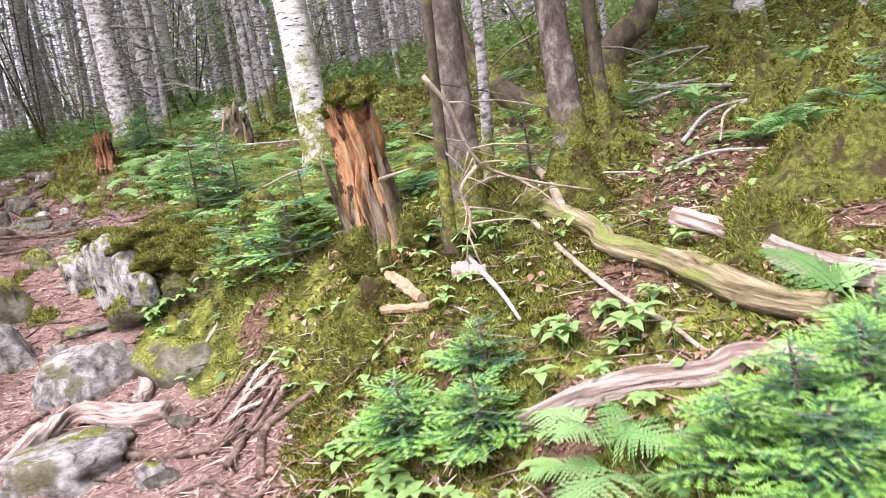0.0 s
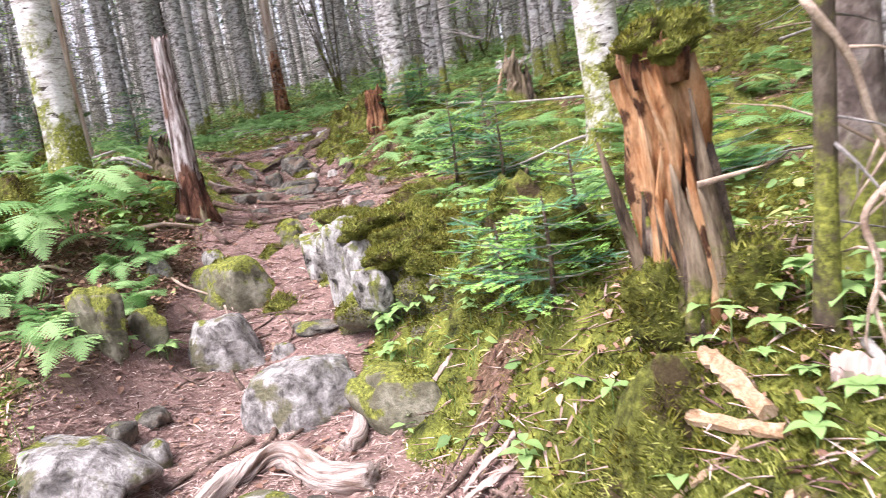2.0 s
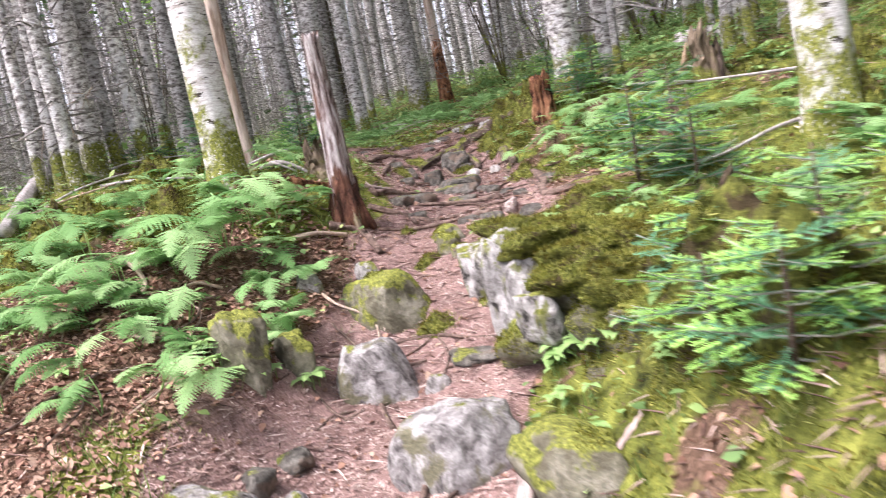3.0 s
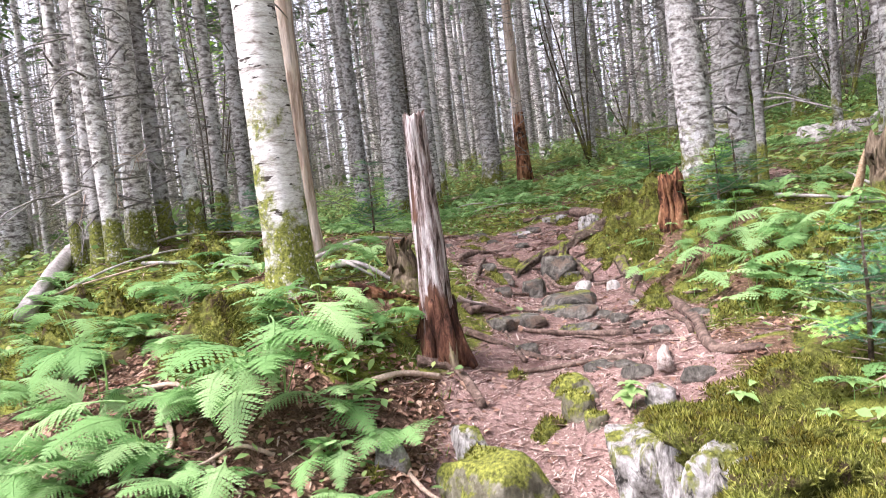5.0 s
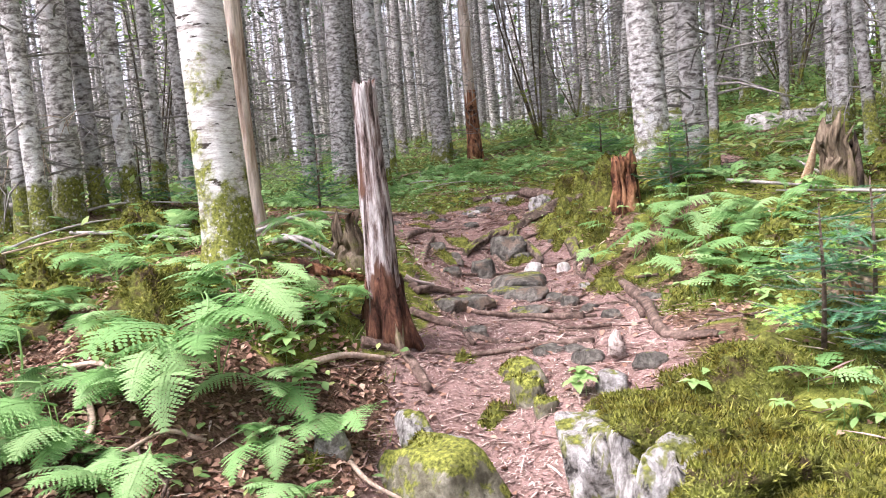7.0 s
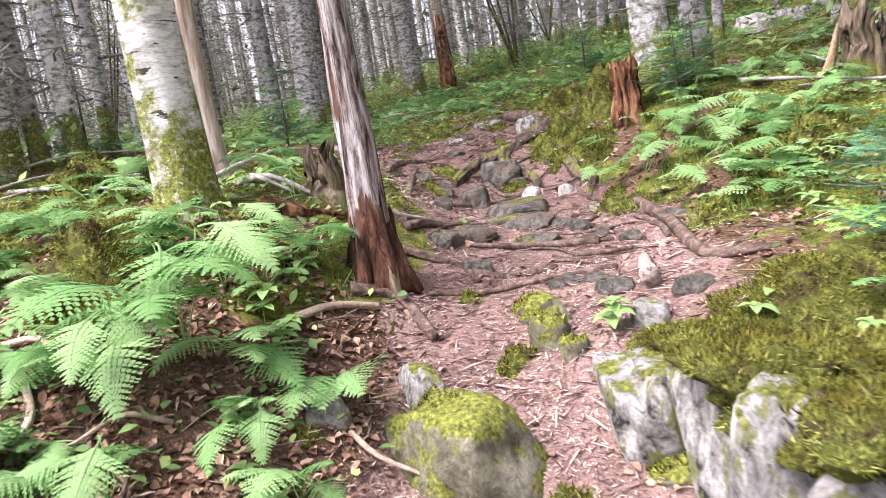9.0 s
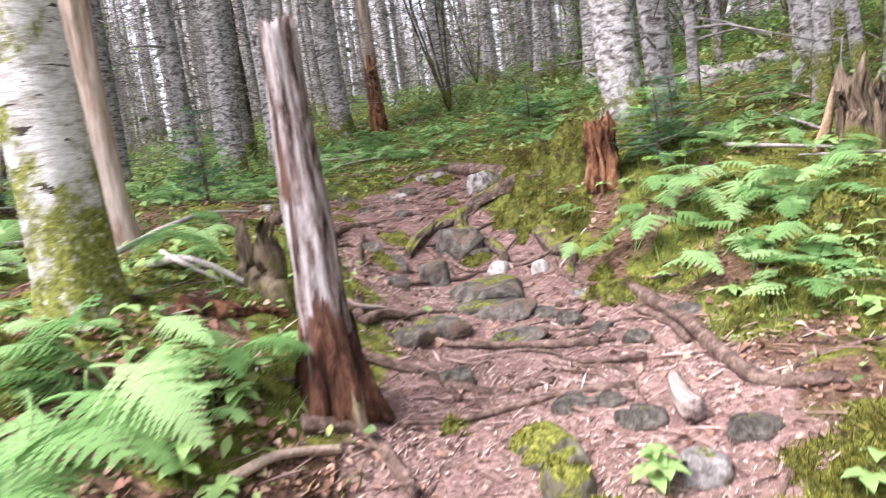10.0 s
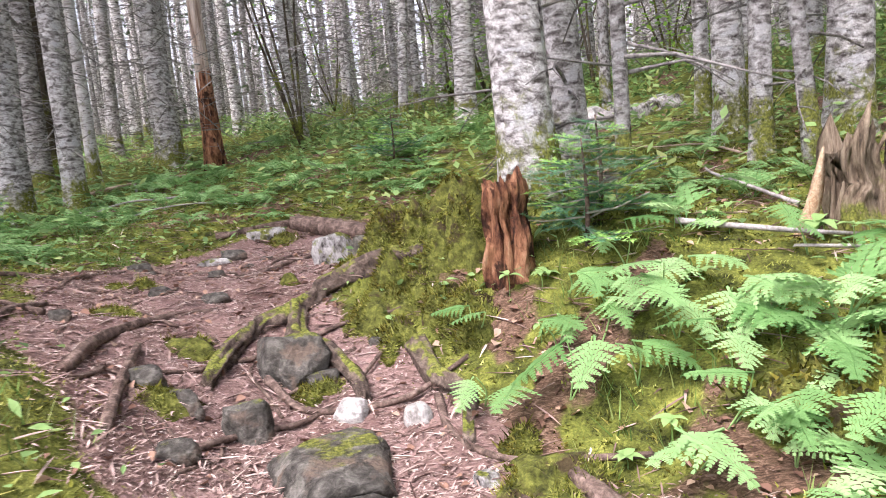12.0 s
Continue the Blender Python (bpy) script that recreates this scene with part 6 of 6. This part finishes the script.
for i in range(250):
    x, y = r.choice(((r.uniform(-0.3, 0.7), r.uniform(2.6, 4.0)), (r.uniform(-1.05, -0.1), r.uniform(2.7, 3.8)), (r.uniform(-3.6, -1.6), r.uniform(6.6, 9.0)), (r.uniform(-2.2, -0.8), r.uniform(4.2, 6.0)), (r.uniform(-5.2, -3.4), r.uniform(3.4, 6.2))))
    if float(trail_mask(x, y)) < 0.3:
        herb(x, y, 700 + i, r.uniform(0.6, 1.2), r.choice((3, 4, 5, 6)), r.uniform(0.02, 0.08))


def leafy_bush(label, x, y, z0, z1, spread, leaves, seed):
    """Sunlit young leaves of broad-leaved shrubs deep in the stand."""
    r = random.Random(seed)
    ob = thing("leafy_shrub", label, "shrub", on_ground(x, y), "broad-leaved shrubs")
    verts, faces = [], []
    for k in range(5):
        w = r.uniform(0, 6.283)
        tip = Vector((spread * math.cos(w) * 0.7, spread * math.sin(w) * 0.7, z1 * r.uniform(0.7, 1)))
        part("stem", mesh_of("stem", *tube(spline([(0, 0, 0), tip * 0.5 + Vector((r.uniform(-0.2, 0.2), 0, 0.1)), tip], 8), taper(0.02, 0.005, 8), 5), MOSSY_BARK), ob)
    for k in range(leaves):
        w, d = r.uniform(0, 6.283), spread * r.random() ** 0.5
        p = Vector((d * math.cos(w), d * math.sin(w), r.uniform(z0, z1)))
        a = Vector((r.uniform(-1, 1), r.uniform(-1, 1), r.uniform(-0.3, 0.3))).normalized()
        b = a.cross(Vector((r.uniform(-0.5, 0.5), r.uniform(-0.5, 0.5), 1))).normalized()
        s = r.uniform(0.035, 0.07)
        o = len(verts)
        verts += [p, p + a * s + b * s * 0.5, p + a * s * 2, p + a * s - b * s * 0.5]
        faces.append((o, o + 1, o + 2, o + 3))
    tagged(part("leaves", mesh_of("leaves", verts, faces, BROAD_GREEN, False), ob, "bright yellow-green leaves"), kind="stuff")


for k, (x, y, z0, z1, s, n) in enumerate([(-4.6, 17.5, 0.2, 1.6, 1.0, 420), (-5.6, 15.6, 0.3, 1.4, 0.6, 220), (-6.6, 18.0, 2.6, 4.2, 1.3, 420), (-14.5, 12.5, 2.0, 4.2, 1.4, 420), (-3.0, 16.0, 0.3, 1.6, 0.8, 260), (-2.6, 14.2, 0.1, 0.8, 0.6, 200), (0.8, 9.5, 0.2, 1.2, 0.8, 240), (-9.5, 19.5, 0.5, 2.6, 1.4, 420), (-17, 15, 1.0, 4.0, 1.6, 420), (-3.9, 15.0, 1.0, 2.1, 0.7, 420), (-7.3, 13.7, 3.0, 4.6, 1.1, 420), (-11.5, 9.6, 2.6, 4.4, 1.0, 380), (-5.7, 16.9, 0.6, 2.2, 1.0, 420)]):
    leafy_bush("leafy shrub with bright young leaves in the stand", x, y, z0, z1, s, n, 900 + k)

# loose cover of the floor, too fine to count


def scatter(rs, count, x0, x1, y0, y1, keep):
    x, y = rs.uniform(x0, x1, count), rs.uniform(y0, y1, count)
    ok = rs.uniform(0, 1, count) < keep(x, y)
    return x[ok], y[ok]


def floor_z(x, y):
    m = moss_mask(x, y)
    return ground(x, y) + m * (0.022 * patchy(x, y, 9.0, 1.0) + 0.012 * patchy(x, y, 21.0, 4.0)) + (1 - m) * 0.007 * patchy(x, y, 26.0, 2.2) + trail_mask(x, y) * (0.016 * patchy(x, y, 7.0, 1.7) + 0.010 * patchy(x, y, 15.0, 0.4))


def blades(name, label, rs, x, y, high, wide, per, mat, category, spread=0.012, lean=0.6):
    """Little upright blades in tufts."""
    x, y = np.repeat(x, per), np.repeat(y, per)
    n = len(x)
    x, y = x + rs.normal(0, spread, n), y + rs.normal(0, spread, n)
    z = floor_z(x, y) - 0.004
    w = rs.uniform(0, 2 * math.pi, n)
    h = high * rs.uniform(0.5, 1.3, n)
    base = np.stack([x, y, z], -1)
    side = np.stack([np.cos(w), np.sin(w), np.zeros(n)], -1) * (wide * rs.uniform(0.6, 1.4, n))[:, None]
    tip = base + np.stack([rs.normal(0, lean, n) * h, rs.normal(0, lean, n) * h, h], -1)
    v = np.stack([base - side, base + side, tip], 1).reshape(-1, 3)
    ob = thing(name, label, category, (0, 0, 0), kind="stuff", me=big_mesh(name, v, np.arange(n * 3).reshape(-1, 3), mat, False))
    return ob


def flakes(name, label, rs, x, y, long, wide, mat, category, lift=0.004, tilt=0.25, curl=0.25, simple=False):
    """Leaves, needles and crumbs lying flat: two quads folded along the middle."""
    n = len(x)
    z = floor_z(x, y) + lift * rs.uniform(0.6, 2.0, n)
    w = rs.uniform(0, 2 * math.pi, n)
    s = rs.uniform(0.5, 1.4, n)
    a = np.stack([np.cos(w), np.sin(w), rs.normal(0, tilt, n)], -1) * (long / 2 * s)[:, None]
    b = np.stack([-np.sin(w), np.cos(w), rs.normal(0, tilt, n)], -1) * (wide / 2 * s * rs.uniform(0.7, 1.3, n))[:, None]
    up = np.zeros((n, 3))
    up[:, 2] = wide * s * curl
    c = np.stack([x, y, z], -1)
    if simple:
        v = np.stack([c - a, c + b, c + a, c - b], 1).reshape(-1, 3)
        return thing(name, label, category, (0, 0, 0), kind="stuff", me=big_mesh(name, v, np.arange(n * 4).reshape(-1, 4), mat, False))
    v = np.stack([c - a, c - a * 0.2 + b + up, c + a * 0.3 + b * 0.9 + up, c + a, c + a * 0.2 - b + up, c - a * 0.3 - b * 0.9 + up], 1).reshape(-1, 3)
    i = np.arange(n)[:, None] * 6
    f = np.concatenate([i + [[0, 3, 2, 1]], i + [[0, 5, 4, 3]]], 0)
    return thing(name, label, category, (0, 0, 0), kind="stuff", me=big_mesh(name, v, f, mat, False))


rs = np.random.RandomState(3)
near_trail = lambda x, y: np.clip(1.3 - trail_at(x / SIZE, y / SIZE)[0] / 4.0, 0.12, 1)
x, y = scatter(rs, 170000, -7.5, 2.6, 1.6, 10.5, lambda x, y: moss_mask(x, y) * near_trail(x, y))
blades("moss_tufts", "yellow-green feathery moss over the forest floor", rs, x, y, 0.011, 0.0055, 3, MOSS_BLADE, "moss", 0.012, 1.0)
x, y = scatter(rs, 90000, -1.4, 2.2, 2.0, 5.6, lambda x, y: moss_mask(x, y) * np.clip(0.5 + patchy(x, y, 5.0, 1.4), 0.1, 1))
blades("moss_tufts", "taller feathery moss and clubmoss on the slope", rs, x, y, 0.022, 0.0045, 4, MOSS_BLADE, "moss", 0.010, 0.7)
x, y = scatter(rs, 36000, -9, 3, 1.6, 12.5, lambda x, y: moss_mask(x, y) * np.clip(patchy(x, y, 1.6, 3.0) + bump(x, y, -0.73, 3.30, 1.0, 0.35, 0.5), 0, 1))
blades("grass", "fine green grass and sedge in moss", rs, x, y, 0.075, 0.0028, 4, GRASS_GREEN, "grass", 0.02, 0.5)
x, y = scatter(rs, 80000, -8, 4, 1.6, 12, lambda x, y: np.clip(1 - moss_mask(x, y) - trail_mask(x, y) * 0.75, 0.09, 1) * 0.8)
x2, y2 = scatter(rs, 3400, -1.1, 1.4, 2.4, 4.4, lambda x, y: 0.3 + 0.7 * np.clip(patchy(x, y, 3.0, 8.0), 0, 1) - trail_mask(x, y) * 0.2)
x3, y3 = scatter(rs, 14000, -5.2, -2.9, 3.1, 5.6, lambda x, y: 0.75 - 0.75 * trail_mask(x, y))
x, y = np.concatenate([x, x2, x3]), np.concatenate([y, y2, y3])
flakes("leaf_litter", "dry brown and pinkish fallen leaves", rs, x, y, 0.030, 0.019, DEAD_LEAF, "leaves", 0.006, 0.35, 0.3)
x, y = scatter(rs, 800000, -7.5, 0.5, 1.2, 12.5, lambda x, y: trail_mask(x, y))
flakes("needle_litter", "reddish needles, bark crumbs and twig bits on the trail", rs, x, y, 0.026, 0.0052, WOOD_CHIP, "litter", 0.003, 0.2, 0.2, True)
x, y = scatter(rs, 30000, -8, 3.0, 1.2, 12, lambda x, y: 0.6 + trail_mask(x, y) * 0.3)
x2, y2 = scatter(rs, 2600, -1.2, 1.4, 2.4, 4.6, lambda x, y: 0.7 + 0 * x)
x, y = np.concatenate([x, x2]), np.concatenate([y, y2])
flakes("twig_litter", "thin broken twigs strewn over floor and trail", rs, x, y, 0.12, 0.006, WOOD_CHIP, "twigs", 0.007, 0.14, 0.5)
x, y = scatter(rs, 70000, -14, 5, 2.0, 18, lambda x, y: (1 - trail_mask(x, y)) * np.clip(patchy(x, y, 1.2, 5.0) + 0.35, 0, 1))
flakes("ground_leaves", "small green leaves of low forest plants", rs, x, y, 0.045, 0.026, HERB_GREEN, "plants", 0.03, 0.35, 0.15)


def undergrowth(rs, count):
    """Small leaves in layered clumps over the far floor."""
    x, y = scatter(rs, count, -20, 7, 5.5, 27, lambda x, y: (1 - trail_mask(x, y)) * np.clip(patchy(x, y, 1.5, 7.0) * 0.8 + 0.45, 0, 1) * np.clip(np.hypot(x + 3, y - 6) / 4.5 - 0.55, 0, 1))
    n = len(x)
    z = ground(x, y) + rs.uniform(0.01, 0.30, n) * np.clip(patchy(x, y, 1.5, 7.0) + 0.7, 0.2, 1)
    w, s = rs.uniform(0, 2 * math.pi, n), rs.uniform(0.025, 0.06, n)
    a = np.stack([np.cos(w), np.sin(w), rs.normal(-0.1, 0.35, n)], -1) * s[:, None]
    b = np.stack([-np.sin(w), np.cos(w), rs.normal(0, 0.35, n)], -1) * (s * 0.42)[:, None]
    c = np.stack([x, y, z], -1)
    v = np.stack([c - a, c + b, c + a, c - b], 1).reshape(-1, 3)
    thing("undergrowth", "low green leafy undergrowth under the trees", "plants", (0, 0, 0), kind="stuff", me=big_mesh("undergrowth", v, np.arange(n * 4).reshape(-1, 4), HERB_GREEN, False))


undergrowth(rs, 150000)
